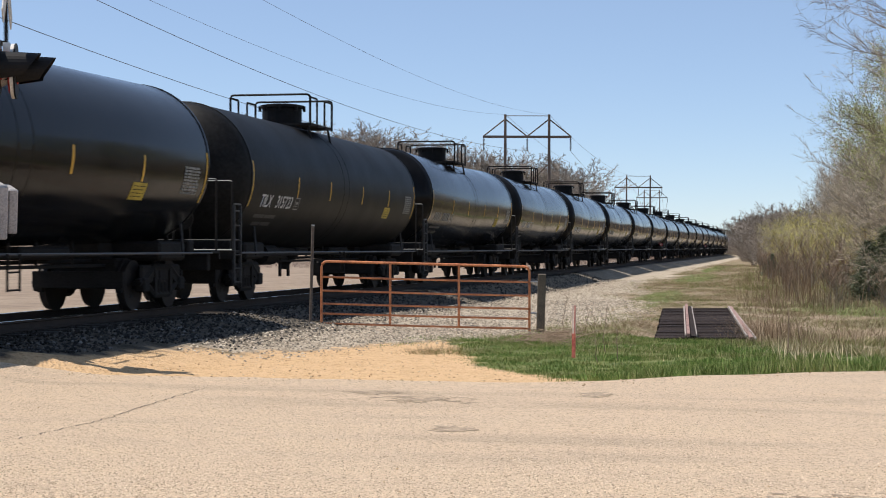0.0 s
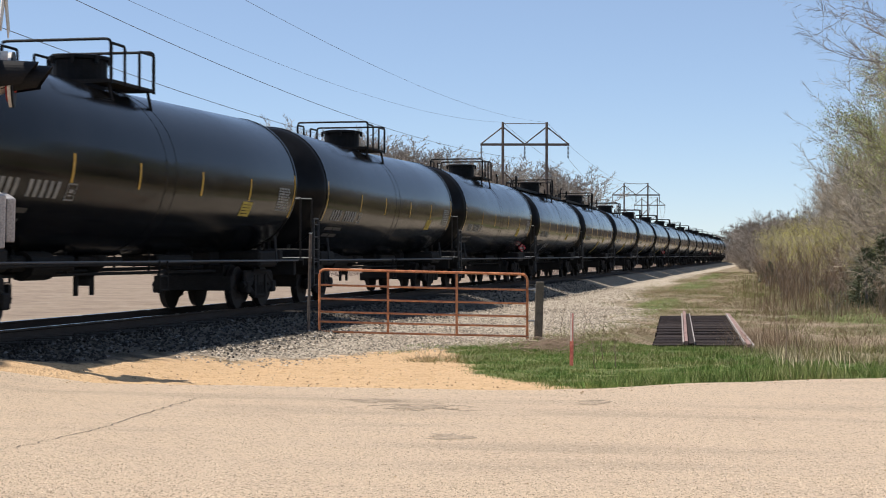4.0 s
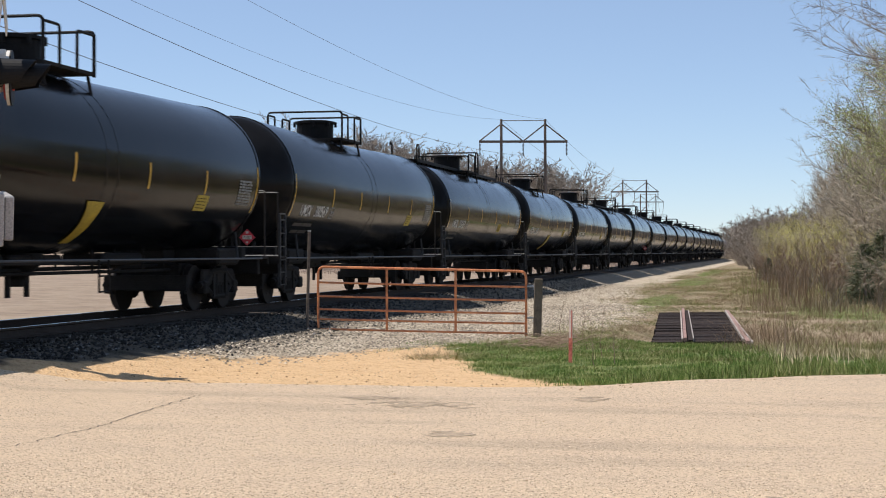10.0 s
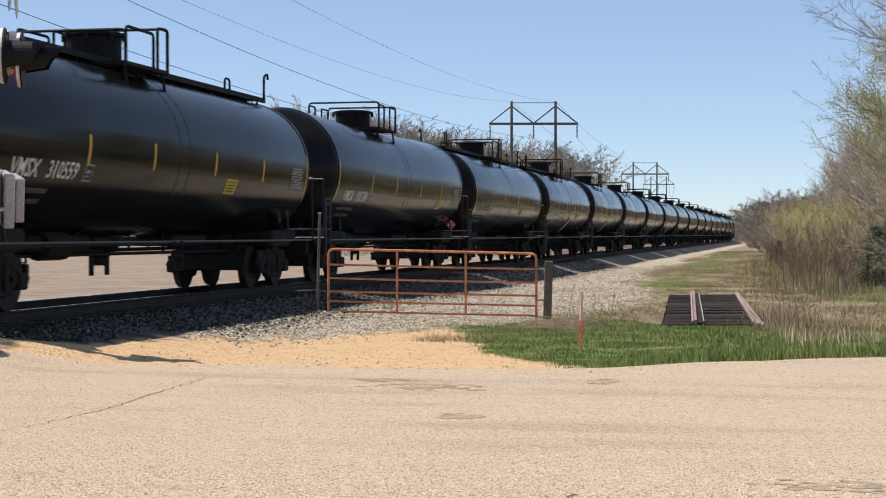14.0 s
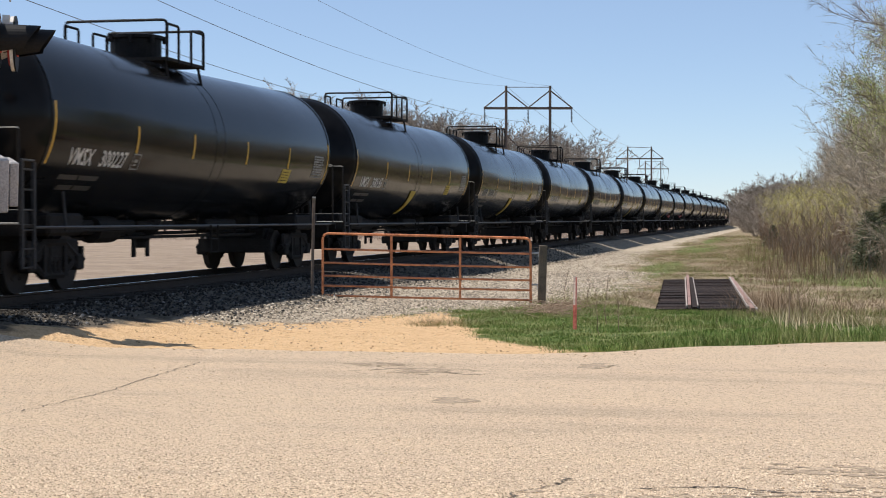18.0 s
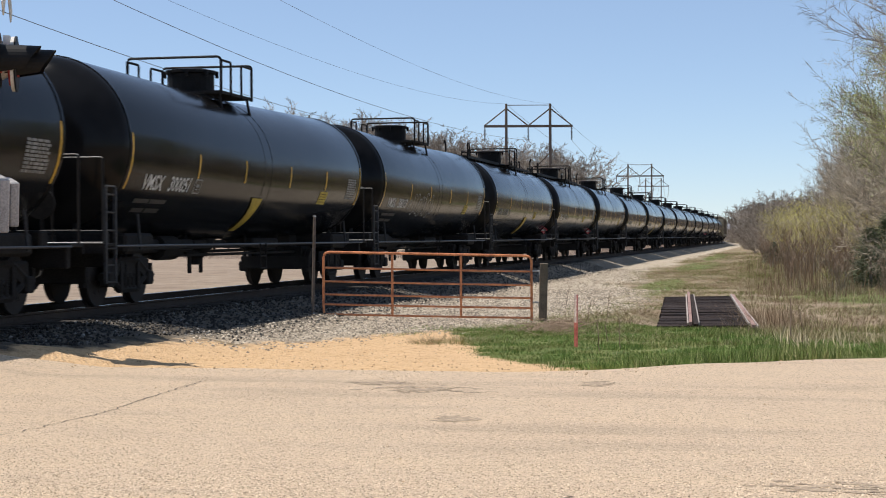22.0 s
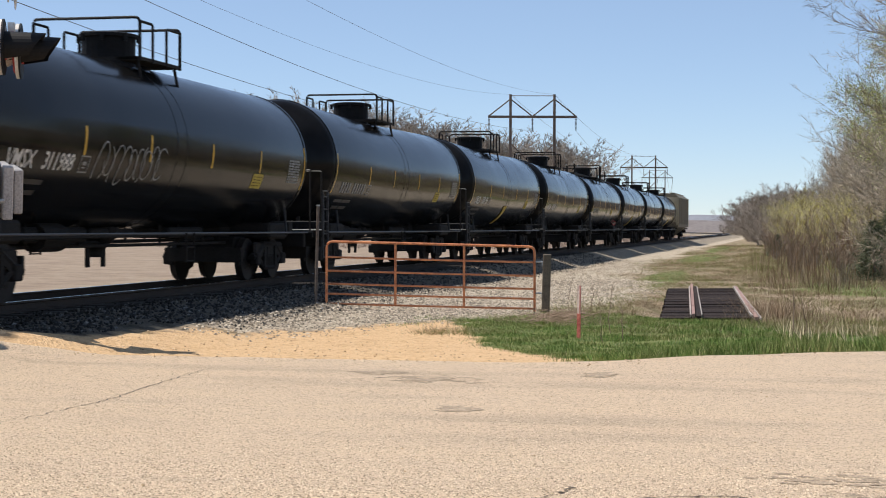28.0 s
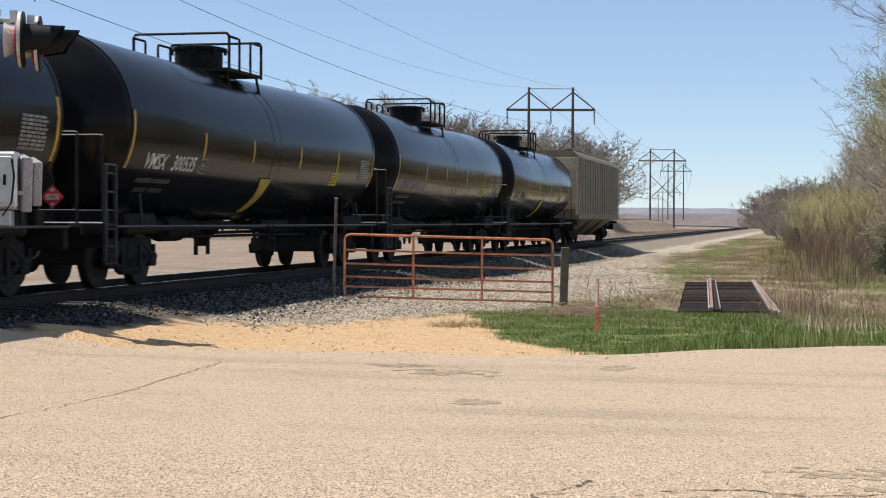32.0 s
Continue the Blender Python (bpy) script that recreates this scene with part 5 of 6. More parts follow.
def grow(seed, height, trunk_r, spread, start=0.3, limbs=11, sub=6, tw=5, twig_len=0.7, droop=0.0, twig_w=0.012, upward=0.5, coarse=False):
    """Trunk, limbs and twigs of a leafless tree, as three pairs of lists, and the twig tips."""
    rng = random.Random(seed)
    T, L, W = ([], []), ([], []), ([], [])
    tips = []

    def jit(d, k):
        return (d + Vector((rng.uniform(-k, k), rng.uniform(-k, k), rng.uniform(-k, k)))).normalized()

    p, d, r = Vector((0, 0, -0.3)), Vector((0, 0, 1)), trunk_r
    spine = [(p, r)]
    steps = 9
    for i in range(steps):
        d = jit(d + Vector((0, 0, 0.25)), 0.13)
        q = p + d * (height * (0.62 if coarse else 0.72) / steps)
        r2 = trunk_r * (1 - 0.88 * (i + 1) / steps)
        prism(*T, p, q, r, r2, 7)
        p, r = q, r2
        spine.append((p, r))
    for i in range(limbs):
        f = start + (1 - start) * (i + rng.random() * 0.6) / limbs
        k = min(len(spine) - 2, int(f * (len(spine) - 1)))
        g = f * (len(spine) - 1) - k
        base = spine[k][0].lerp(spine[k + 1][0], min(1, g))
        br = max(0.018, spine[k][1] * 0.36)
        a = i * 2.4 + rng.uniform(-0.5, 0.5)
        g2 = (f - start) / (1 - start)
        rise = upward + (0.9 if coarse else 1.2) * g2 * g2 + rng.uniform(-0.15, 0.25)
        d = Vector((math.cos(a), math.sin(a), rise)).normalized()
        length = spread * (0.55 + 0.5 * math.sin(3.1416 * min(1.0, 0.2 + 0.7 * g2))) * rng.uniform(0.8, 1.15)
        q0, r0 = base, br
        seg = 5
        for j in range(seg):
            d = jit(d + Vector((0, 0, 0.10 - droop)), 0.2)
            q1 = q0 + d * (length / seg)
            r1 = br * (1 - 0.85 * (j + 1) / seg)
            prism(*L, q0, q1, r0, r1, 3 if coarse else 5)
            if j >= 1:
                for s in range(max(1, sub // 3)):
                    e = jit(d, 0.85)
                    l2 = length * rng.uniform(0.22, 0.42)
                    s0, sr = q0.lerp(q1, rng.random()), r1 * 0.6 + 0.004
                    for m in range(3):
                        e = jit(e + Vector((0, 0, 0.12 - droop)), 0.25)
                        s1 = s0 + e * (l2 / 3)
                        if coarse:
                            blade(*L, s0, s1, sr, Vector((1, 0, 0)))
                        else:
                            prism(*L, s0, s1, sr, sr * 0.6, 3)
                        sr *= 0.6
                        for t in range(tw):
                            h = jit(e + Vector((0, 0, 0.1 - droop * 1.5)), 0.75)
                            b0 = s0.lerp(s1, rng.random())
                            b1 = b0 + h * twig_len * rng.uniform(0.5, 1.3)
                            side = h.cross(Vector((rng.uniform(-1, 1), rng.uniform(-1, 1), rng.uniform(-1, 1)))).normalized()
                            blade(*W, b0, b1, twig_w, side)
                            mid = b0.lerp(b1, 0.45)
                            for u in range(2):
                                h2 = jit(h, 0.8)
                                b2 = mid + h2 * twig_len * rng.uniform(0.3, 0.6)
                                blade(*W, mid, b2, twig_w * 0.7, side)
                                tips.append(b2)
                            tips.append(b1)
                        s0 = s1
            q0, r0 = q1, r1
    return T, L, W, tips


def leaflets(tips, rng, size, share, per=2):
    V, F = [], []
    for t in tips:
        if rng.random() > share:
            continue
        for _ in range(per):
            c = t + Vector((rng.gauss(0, 0.12), rng.gauss(0, 0.12), rng.gauss(0, 0.12)))
            a = Vector((rng.uniform(-1, 1), rng.uniform(-1, 1), rng.uniform(-1, 1))).normalized() * size
            b = a.cross(Vector((rng.uniform(-1, 1), rng.uniform(-1, 1), rng.uniform(-1, 1)))).normalized() * size * 0.6
            i = len(V)
            V += [c - a, c + b, c + a, c - b]
            F.append((i, i + 1, i + 2, i + 3))
    return V, F


def tree(name, label, category, seed, leaf=None, leaf_size=0.05, leaf_share=0.4, group="trees of the wood", twig="twig", **how):
    t = thing(name, pose(0, 0, -60), label, category, group)
    T, L, W, tips = grow(seed, **how)
    trunk = sheet("trunk", *T, "bark", t)
    tagged(sheet("branchwork", *L, "bark", t), kind="stuff")
    tagged(sheet("crown", *W, twig, t, "fine bare twigs"), kind="stuff")
    if leaf:
        sheet("foliage", *leaflets(tips, random.Random(seed), leaf_size, leaf_share, 3), leaf, t, "small opening spring leaves")
    return t


def cedar(seed, height, width):
    t = thing("evergreen", pose(0, 0, -60), "small dark evergreen at the edge of the wood", "conifer", "evergreens")
    rng = random.Random(seed)
    V, F = [], []
    prism(V, F, Vector((0, 0, -0.2)), Vector((0, 0, height)), 0.09, 0.01, 6)
    sheet("trunk", V, F, "bark", t)
    V, F = [], []
    for i in range(2300):
        f = rng.random() ** 1.5
        z = height * (0.04 + 0.95 * f)
        r = width * (1 - f) ** 0.75 * rng.uniform(0.2, 1.0) * (0.8 + 0.3 * math.sin(i * 0.7))
        a = rng.uniform(0, 6.283)
        p = Vector((r * math.cos(a), r * math.sin(a), z))
        d = Vector((math.cos(a), math.sin(a), rng.uniform(-0.5, 0.4))).normalized()
        s = d.cross(Vector((rng.uniform(-1, 1), rng.uniform(-1, 1), 1))).normalized()
        for k in range(3):
            dd = (d + Vector((rng.uniform(-0.6, 0.6), rng.uniform(-0.6, 0.6), rng.uniform(-0.4, 0.4)))).normalized()
            blade(V, F, p, p + dd * rng.uniform(0.15, 0.4), 0.013, s)
    sheet("foliage", V, F, "cedar", t, "dense dark needles")
    return t


def shrub(seed, height, spread, stems, twig="brush", leaf=None, size=0.04, share=0.5, label="bare many-stemmed shrub in the dry weeds"):
    t = thing("shrub", pose(0, 0, -60), label, "shrub", "shrubs at the wood's edge")
    rng = random.Random(seed)
    V, F, W, tips = [], [], ([], []), []
    for i in range(stems):
        a = rng.uniform(0, 6.283)
        d = Vector((math.cos(a) * spread / height, math.sin(a) * spread / height, 1)).normalized()
        p, r = Vector((rng.uniform(-0.2, 0.2), rng.uniform(-0.2, 0.2), -0.1)), 0.022
        n = 6
        for j in range(n):
            d = (d + Vector((rng.uniform(-0.16, 0.16), rng.uniform(-0.16, 0.16), 0.08))).normalized()
            q = p + d * height / n * rng.uniform(0.8, 1.15)
            prism(V, F, p, q, r, r * 0.75, 3)
            r *= 0.75
            for k in range(4 if j > 0 else 1):
                e = (d + Vector((rng.uniform(-0.9, 0.9), rng.uniform(-0.9, 0.9), rng.uniform(-0.1, 0.5)))).normalized()
                b0 = p.lerp(q, rng.random())
                b1 = b0 + e * height * rng.uniform(0.12, 0.26)
                side = e.cross(Vector((rng.uniform(-1, 1), rng.uniform(-1, 1), 0.3))).normalized()
                blade(*W, b0, b1, 0.009, side)
                for u in range(2):
                    e2 = (e + Vector((rng.uniform(-0.8, 0.8), rng.uniform(-0.8, 0.8), rng.uniform(-0.3, 0.6)))).normalized()
                    m = b0.lerp(b1, rng.uniform(0.3, 0.8))
                    b2 = m + e2 * height * 0.1
                    blade(*W, m, b2, 0.007, side)
                    tips += [b1, b2]
            p = q
    sheet("stem_clump", V, F, "bark", t)
    tagged(sheet("crown", *W, twig, t), kind="stuff")
    if leaf:
        sheet("foliage", *leaflets(tips, rng, size, share, 2), leaf, t, "yellow-green opening leaves")
    return t


def plant(master, spots, rng, lo=0.85, hi=1.15, wide=1.0):
    """Sets a master at the first spot and copies of it at the others."""
    for i, (x, y, k, *turn) in enumerate(spots):
        s = k * rng.uniform(lo, hi)
        m = pose(x, y, ground_z(x, y) - 0.05, 0, 0, turn[0] if turn else rng.uniform(0, 360))
        ob = master if i == 0 else copy_thing(master, m)
        ob.matrix_basis = m @ Matrix.Diagonal((s * wide, s * wide, s, 1))


def build_woods():
    rng = random.Random(21)
    bare = [tree("tree", "tall leafless grey-brown tree in spring", "tree", 100 + i, height=h, trunk_r=r, spread=s, limbs=n, sub=9, tw=5, start=st, twig_w=0.008, twig_len=0.6, upward=0.2)
            for i, (h, r, s, n, st) in enumerate(((11.5, 0.2, 4.2, 13, 0.2), (10.5, 0.17, 3.6, 12, 0.18), (12.5, 0.24, 4.8, 14, 0.25), (9.0, 0.14, 3.0, 11, 0.12)))]
    green = [tree("budding_tree", "slender tree with pale green opening leaves", "tree", 120 + i, "bud", 0.029 - 0.009 * i, 0.9 - 0.5 * i, height=h, trunk_r=0.15, spread=s, limbs=14, sub=9, tw=4, start=st, twig_len=0.6, upward=0.25)
             for i, (h, s, st) in enumerate(((10.5, 3.3, 0.45), (8.5, 2.8, 0.15)))]
    yellow = shrub(130, 3.5, 1.9, 22, "twig", "willow", 0.028, 0.9, "yellow-green willow shrub coming into leaf")
    tan = [shrub(140 + i, h, w, 14) for i, (h, w) in enumerate(((1.6, 0.55), (2.1, 0.7)))]
    # the wood's edge to the right of the line: tall near, drawn in and lower with distance
    spots = {0: [], 1: [], 2: [], 3: []}
    for i in range(40):
        y = 66 + 80 * (i + rng.random()) / 40
        o = abs(rng.gauss(0, 2.0))
        spots[rng.randrange(4)].append((0.0075 * y + 3.4 + o, y, (1.6 + 0.052 * y + 0.7 * o) / 11.0 * rng.uniform(0.9, 1.1)))
    for i in range(22):
        f = (i + rng.random()) / 22
        y = 160 + 240 * f
        spots[rng.randrange(4)].append((0.008 * y + 3.8 + abs(rng.gauss(0, 2.6)), y, rng.uniform(0.7, 0.9)))
    for x, y, k, c in ((4.3, 94, 0.72, 2), (5.0, 90, 0.8, 1), (5.3, 76, 0.74, 0), (5.2, 66, 0.82, 2), (5.9, 70, 0.95, 1), (5.1, 72, 0.85, 0), (5.6, 64, 0.9, 3), (5.0, 80, 0.85, 2), (4.6, 86, 0.78, 1), (5.8, 82, 0.82, 0), (5.3, 60, 0.7, 3), (4.3, 104, 0.68, 0), (4.5, 74, 0.6, 3)):
        spots[c].append((x, y, k))
    for k, m in enumerate(bare):
        plant(m, spots[k], rng)
    plant(green[0], [(4.7, 63, 1.0, 270), (5.6, 67, 1.05, 225), (5.4, 60, 0.95, 300)], rng, 1, 1)
    plant(green[1], [(5.3, 58, 0.8), (4.0, 97, 0.6), (5.6, 79, 0.95)], rng)
    plant(yellow, [(2.0, 92, 0.9), (2.9, 84, 0.85), (0.9, 104, 0.9), (3.1, 92, 0.95), (0.1, 114, 0.9), (1.5, 107, 1.0), (3.6, 78, 0.85), (-0.3, 127, 1.0), (0.9, 134, 1.1), (2.3, 100, 1.0), (3.9, 84, 1.0), (3.4, 72, 0.7)], rng)
    plant(tan[0], [(1.0, 72, 1.0), (1.9, 66, 0.9), (0.3, 80, 1.0), (2.6, 60, 1.0), (-0.6, 92, 1.0), (1.6, 54, 0.8), (2.6, 74, 1.2), (-1.2, 108, 1.0), (0.2, 64, 0.7), (2.9, 50, 0.8)], rng)
    plant(tan[1], [(1.4, 84, 1.0), (2.6, 68, 1.0), (0.2, 98, 1.0), (3.4, 62, 1.0), (-1.2, 130, 1.1), (-2.4, 180, 1.2), (2.0, 76, 1.0)], rng)
    plant(cedar(7, 2.6, 1.5), [(2.8, 57, 0.88), (3.6, 60, 1.0), (-0.7, 103, 0.6)], rng)
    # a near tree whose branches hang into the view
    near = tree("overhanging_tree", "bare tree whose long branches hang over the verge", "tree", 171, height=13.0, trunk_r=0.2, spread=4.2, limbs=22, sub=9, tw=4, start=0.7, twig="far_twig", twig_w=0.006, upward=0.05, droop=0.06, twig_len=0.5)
    plant(near, [(5.3, 46, 1.0, 165)], rng, 1, 1)
    plant(tree("leaning_tree", "bare thorny tree with low spreading branches", "tree", 177, height=6.0, trunk_r=0.075, spread=3.6, limbs=15, sub=9, tw=4, start=0.08, twig_w=0.007, upward=0.1, twig_len=0.5), [(4.5, 51, 0.8), (5.0, 56, 1.0), (4.0, 63, 0.75)], rng, 1, 1)
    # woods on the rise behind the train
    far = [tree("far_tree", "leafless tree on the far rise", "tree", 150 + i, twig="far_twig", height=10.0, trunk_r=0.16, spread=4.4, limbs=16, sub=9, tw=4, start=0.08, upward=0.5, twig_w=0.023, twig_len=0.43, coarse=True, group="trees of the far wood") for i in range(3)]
    spots = {0: [], 1: [], 2: []}
    for i in range(72):
        f = (i + rng.random()) / 72
        x = -28.5 - 58 * f
        y = 238 - 12 * f + rng.uniform(-3, 20)
        k = 1.36 + 0.1 * f + rng.uniform(-0.06, 0.06)
        spots[i % 3].append((x, y, k * (0.8 + 0.2 * smooth(0.0, 0.05, f))))
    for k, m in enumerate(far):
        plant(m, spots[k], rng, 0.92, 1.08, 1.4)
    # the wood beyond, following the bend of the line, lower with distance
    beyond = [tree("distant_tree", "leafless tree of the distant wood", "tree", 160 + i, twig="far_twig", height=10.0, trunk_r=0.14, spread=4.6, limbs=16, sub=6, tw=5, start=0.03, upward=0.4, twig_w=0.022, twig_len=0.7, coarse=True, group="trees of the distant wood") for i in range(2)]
    spots = {0: [], 1: []}
    for i in range(70):
        f = (i + rng.random()) / 70
        d = 140 + 310 * f
        tx, ty, a = on_track(d)
        out = 8.0 + 4.5 * smooth(260, 130, d) + abs(rng.gauss(0, 4.5))
        spots[i % 2].append((tx + out * math.cos(a), ty + out * math.sin(a), rng.uniform(0.9, 1.1) * (0.46 + 0.36 * smooth(140, 420, d) + 0.012 * out)))
    for i in range(16):
        f = (i + rng.random()) / 16
        spots[i % 2].append((-75 - 130 * f, 640 + rng.uniform(0, 60), rng.uniform(0.45, 0.6)))
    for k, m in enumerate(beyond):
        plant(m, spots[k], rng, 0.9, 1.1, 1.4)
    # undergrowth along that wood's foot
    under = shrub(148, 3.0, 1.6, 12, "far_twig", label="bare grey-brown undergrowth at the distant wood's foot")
    foot = []
    for i in range(64):
        d = 140 + 315 * (i + rng.random()) / 64
        tx, ty, a = on_track(d)
        out = 7.2 + 4.0 * smooth(260, 130, d) + rng.uniform(-0.8, 1.5)
        foot.append((tx + out * math.cos(a), ty + out * math.sin(a), rng.uniform(0.7, 1.2)))
    plant(under, foot, rng, 0.9, 1.1, 1.5)


def build_far_ridge():
    """Wooded hills at the end of the valley."""
    rng = random.Random(4)
    for name, y, z0, amp, label, w, look_of in (("backdrop_hills", 1700.0, 15.0, 6.0, "low wooded hills at the horizon, blue-grey with painted haze", 1500.0, "far_hill"), ("backdrop_ridge", 900.0, 9.5, 4.0, "bare woods closing the valley", 600.0, "far_wood")):
        V, F = [], []
        n = 260
        for i in range(n + 1):
            x = -w + (w + 40) * i / n if name == "backdrop_ridge" else -w + 2 * w * i / n
            h = z0 + amp * noise.noise((x * 0.004, 3.0, y)) + amp * 0.35 * noise.noise((x * 0.03, 1.0, y)) + rng.uniform(0, 0.14) * z0 * 0.3
            if name == "backdrop_ridge":
                h = max(1.0, h * (0.55 + 0.6 * smooth(-120, -260, x)))
            V += [(x, y - 40, -3), (x, y + rng.uniform(-2, 2), h), (x, y + 60, -3)]
        for i in range(n):
            a = i * 3
            F += [(a, a + 3, a + 4, a + 1), (a + 1, a + 4, a + 5, a + 2)]
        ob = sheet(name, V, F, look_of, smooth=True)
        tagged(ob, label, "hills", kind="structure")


def blades_field(name, label, material, count, place, lo, hi, w, lean, seed, category):
    """Thousands of thin blades in one mesh."""
    rng = random.Random(seed)
    V, F = [], []
    done = 0
    while done < count:
        x, y, k = place(rng)
        if k <= 0:
            continue
        done += 1
        h = rng.uniform(lo, hi) * k
        a = rng.uniform(0, 6.283)
        z = ground_z(x, y) - 0.03
        p = Vector((x, y, z))
        q = p + Vector((math.cos(a) * lean * h * rng.random(), math.sin(a) * lean * h * rng.random(), h))
        s = Vector((1, 0.1 * rng.uniform(-1, 1), 0))
        blade(V, F, p, q, w * rng.uniform(0.6, 1.4), s)
    ob = sheet(name, V, F, material)
    tagged(ob, label, category, kind="stuff")
    return ob


def tussocks(name, label, material, count, place, blades, spread, height, seed):
    """Clumps of blades that lean out of their own middles, in one mesh."""
    rng = random.Random(seed)
    V, F = [], []
    done = 0
    while done < count:
        x, y, k = place(rng)
        if k <= 0:
            continue
        done += 1
        size = rng.uniform(0.5, 1.4) * (0.7 + k)
        far = 1 + 0.012 * max(0.0, y - 35)
        for i in range(blades):
            a, r = rng.uniform(0, 6.283), spread * size * rng.random() ** 0.7
            px, py = x + math.cos(a) * r, y + math.sin(a) * r * 1.3
            h = height * size * rng.uniform(0.3, 1.25) * (1.2 - 0.6 * r / (spread * size))
            p = Vector((px, py, ground_z(px, py) - 0.02))
            b = a + rng.uniform(-0.9, 0.9)
            o = h * rng.uniform(0.2, 1.3)
            q = p + Vector((math.cos(b) * o * 1.7, math.sin(b) * o, h))
            blade(V, F, p, q, 0.0046 * far * rng.uniform(0.6, 1.5), Vector((1, rng.uniform(-0.3, 0.3), 0)))
    ob = sheet(name, V, F, material)
    tagged(ob, label, "weeds", kind="stuff")
    return ob


def build_grass():
    def verge(rng):
        x, y = rng.uniform(-7, 3.2), rng.uniform(19, 33)
        g = zones(x, y)
        return x, y, (0.45 + 0.25 * smooth(-3.0, -1.0, x) + (0.15 + 0.45 * smooth(-3.0, -1.0, x)) * smooth(1.4, 0.2, y - road_edge(x) - 0.4)) if rng.random() < g[2] * (0.6 + 1.8 * noise.noise((x * 1.4, y * 0.9, 4.0)) + 0.7 * smooth(1.6, 0.3, y - road_edge(x))) and y > road_edge(x) + 0.05 + 0.25 * noise.noise((x * 3.0, 1.0, 0.0)) else 0

    def meadow(rng):
        y = 29 + 75 * rng.random() ** 1.6
        x = rng.uniform(-6.8, 1.5 + 0.055 * y)
        g = zones(x, y)
        return x, y, 0.8 if rng.random() < g[2] else 0

    def dry(rng):
        y = 26.5 + 85 * rng.random() ** 1.5
        x = rng.uniform(-6, 1.2 + 0.062 * y)
        if -3.1 < x < -0.5 and 32 < y < 42:
            return x, y, 0
        g = zones(x, y)
        right = smooth(-5.0, 1.0, x - 0.01 * y)
        if rng.random() < g[0] * 0.97 or rng.random() < g[2] * 0.93 or rng.random() > 0.25 + 0.75 * right:
            return x, y, 0
        if rng.random() > 0.45 + 2.0 * noise.noise((x * 0.9, y * 0.5, 2.0)):
            return x, y, 0
        return x, y, 0.15 + (0.16 + 0.8 * smooth(40, 66, y)) * right * rng.random() ** 2

    def far_dry(rng):
        x, y = rng.uniform(-90, -17), 130 + 230 * rng.random()
        return x, y, 0.6

    blades_field("verge_grass", "fresh green grass along the road's edge", "grass_blades", 60000, verge, 0.05, 0.2, 0.005, 1.3, 31, "grass")
    def sward(rng):
        x, y = rng.uniform(-6.5, 3.2), rng.uniform(19.5, 34)
        return x, y, 1.0 if rng.random() < zones(x, y)[2] and y > road_edge(x) + 0.1 else 0

    blades_field("short_grass", "dense short green grass of the verge", "grass_blades", 34000, sward, 0.03, 0.085, 0.007, 1.2, 38, "grass")
    blades_field("meadow_grass", "patches of short green grass", "grass_blades", 9000, meadow, 0.03, 0.09, 0.006, 1.0, 32, "grass")
    tussocks("dry_weeds", "tangled tufts of tan, rusty and half-green dead weeds", "weed_mix", 2600, dry, 22, 0.3, 0.19, 33)
    tussocks("low_weeds", "low matted dead grass and green shoots", "mat_mix", 3400, dry, 20, 0.42, 0.11, 39)
    blades_field("field_weeds", "dry reddish-tan grass of the far field", "field_weed", 40000, far_dry, 0.2, 0.7, 0.02, 0.8, 35, "weeds")

    def wayside(rng):
        y = 55 + 120 * rng.random() ** 1.4
        x = rng.uniform(-7.4, 1.0)
        g = zones(x, y)
        if rng.random() < g[0] * 0.97 or rng.random() < g[2]:
            return x, y, 0
        return x, y, 0.3 if rng.random() < 0.5 + 1.5 * noise.noise((x * 0.7, y * 0.12, 12.0)) else 0

    tussocks("wayside_weeds", "matted tan and green weeds beside the service path", "mat_mix", 2400, wayside, 14, 0.55, 0.16, 45)

    def bankside(rng):
        x, y = rng.uniform(-5.4, -2.7), rng.uniform(29.5, 42)
        return x, y, 0.3 if rng.random() > 0.8 * zones(x, y)[0] and not (-3.0 < x and y > 32) else 0

    tussocks("bank_weeds", "trampled tan grass and green shoots beside the bridge", "mat_mix", 420, bankside, 18, 0.3, 0.1, 46)

    def thicket(rng):
        y = 47 + 62 * rng.random() ** 1.3
        x = 0.4 - 0.018 * (y - 55) + rng.gauss(0, 0.9) + 0.8 * rng.random()
        return x, y, smooth(-0.35, 0.25, noise.noise((x * 0.9, y * 0.3, 6.0))) * (0.55 + 0.45 * smooth(46, 60, y))

    blades_field("stalk_thicket", "thicket of tall reddish-brown dead stalks", "stalks", 1250, thicket, 0.5, 1.6, 0.009, 0.3, 34, "weeds")

    def tangle(rng):
        x, y = rng.gauss(-0.35, 0.45), rng.uniform(32.5, 40)
        return x, y, smooth(1.2, 0.2, abs(x + 0.35)) + 0.2

    blades_field("weed_tangle", "tangle of rusty dead stems over the bridge's side", "stalks", 1500, tangle, 0.2, 0.62, 0.004, 2.2, 43, "weeds")

    def scrub(rng):
        x, y = rng.uniform(-1.0, 4.5), rng.uniform(29, 56)
        return x, y, 0.5 + 0.9 * max(0.0, noise.noise((x * 1.1, y * 0.6, 8.0)))

    blades_field("dry_brush", "thin dead stems standing among the weeds", "stalks", 2600, scrub, 0.3, 0.8, 0.0045, 0.9, 44, "weeds")

    def straw(rng):
        x, y = rng.uniform(-0.2, 3.2), rng.uniform(25.5, 29)
        return x, y, 1.0

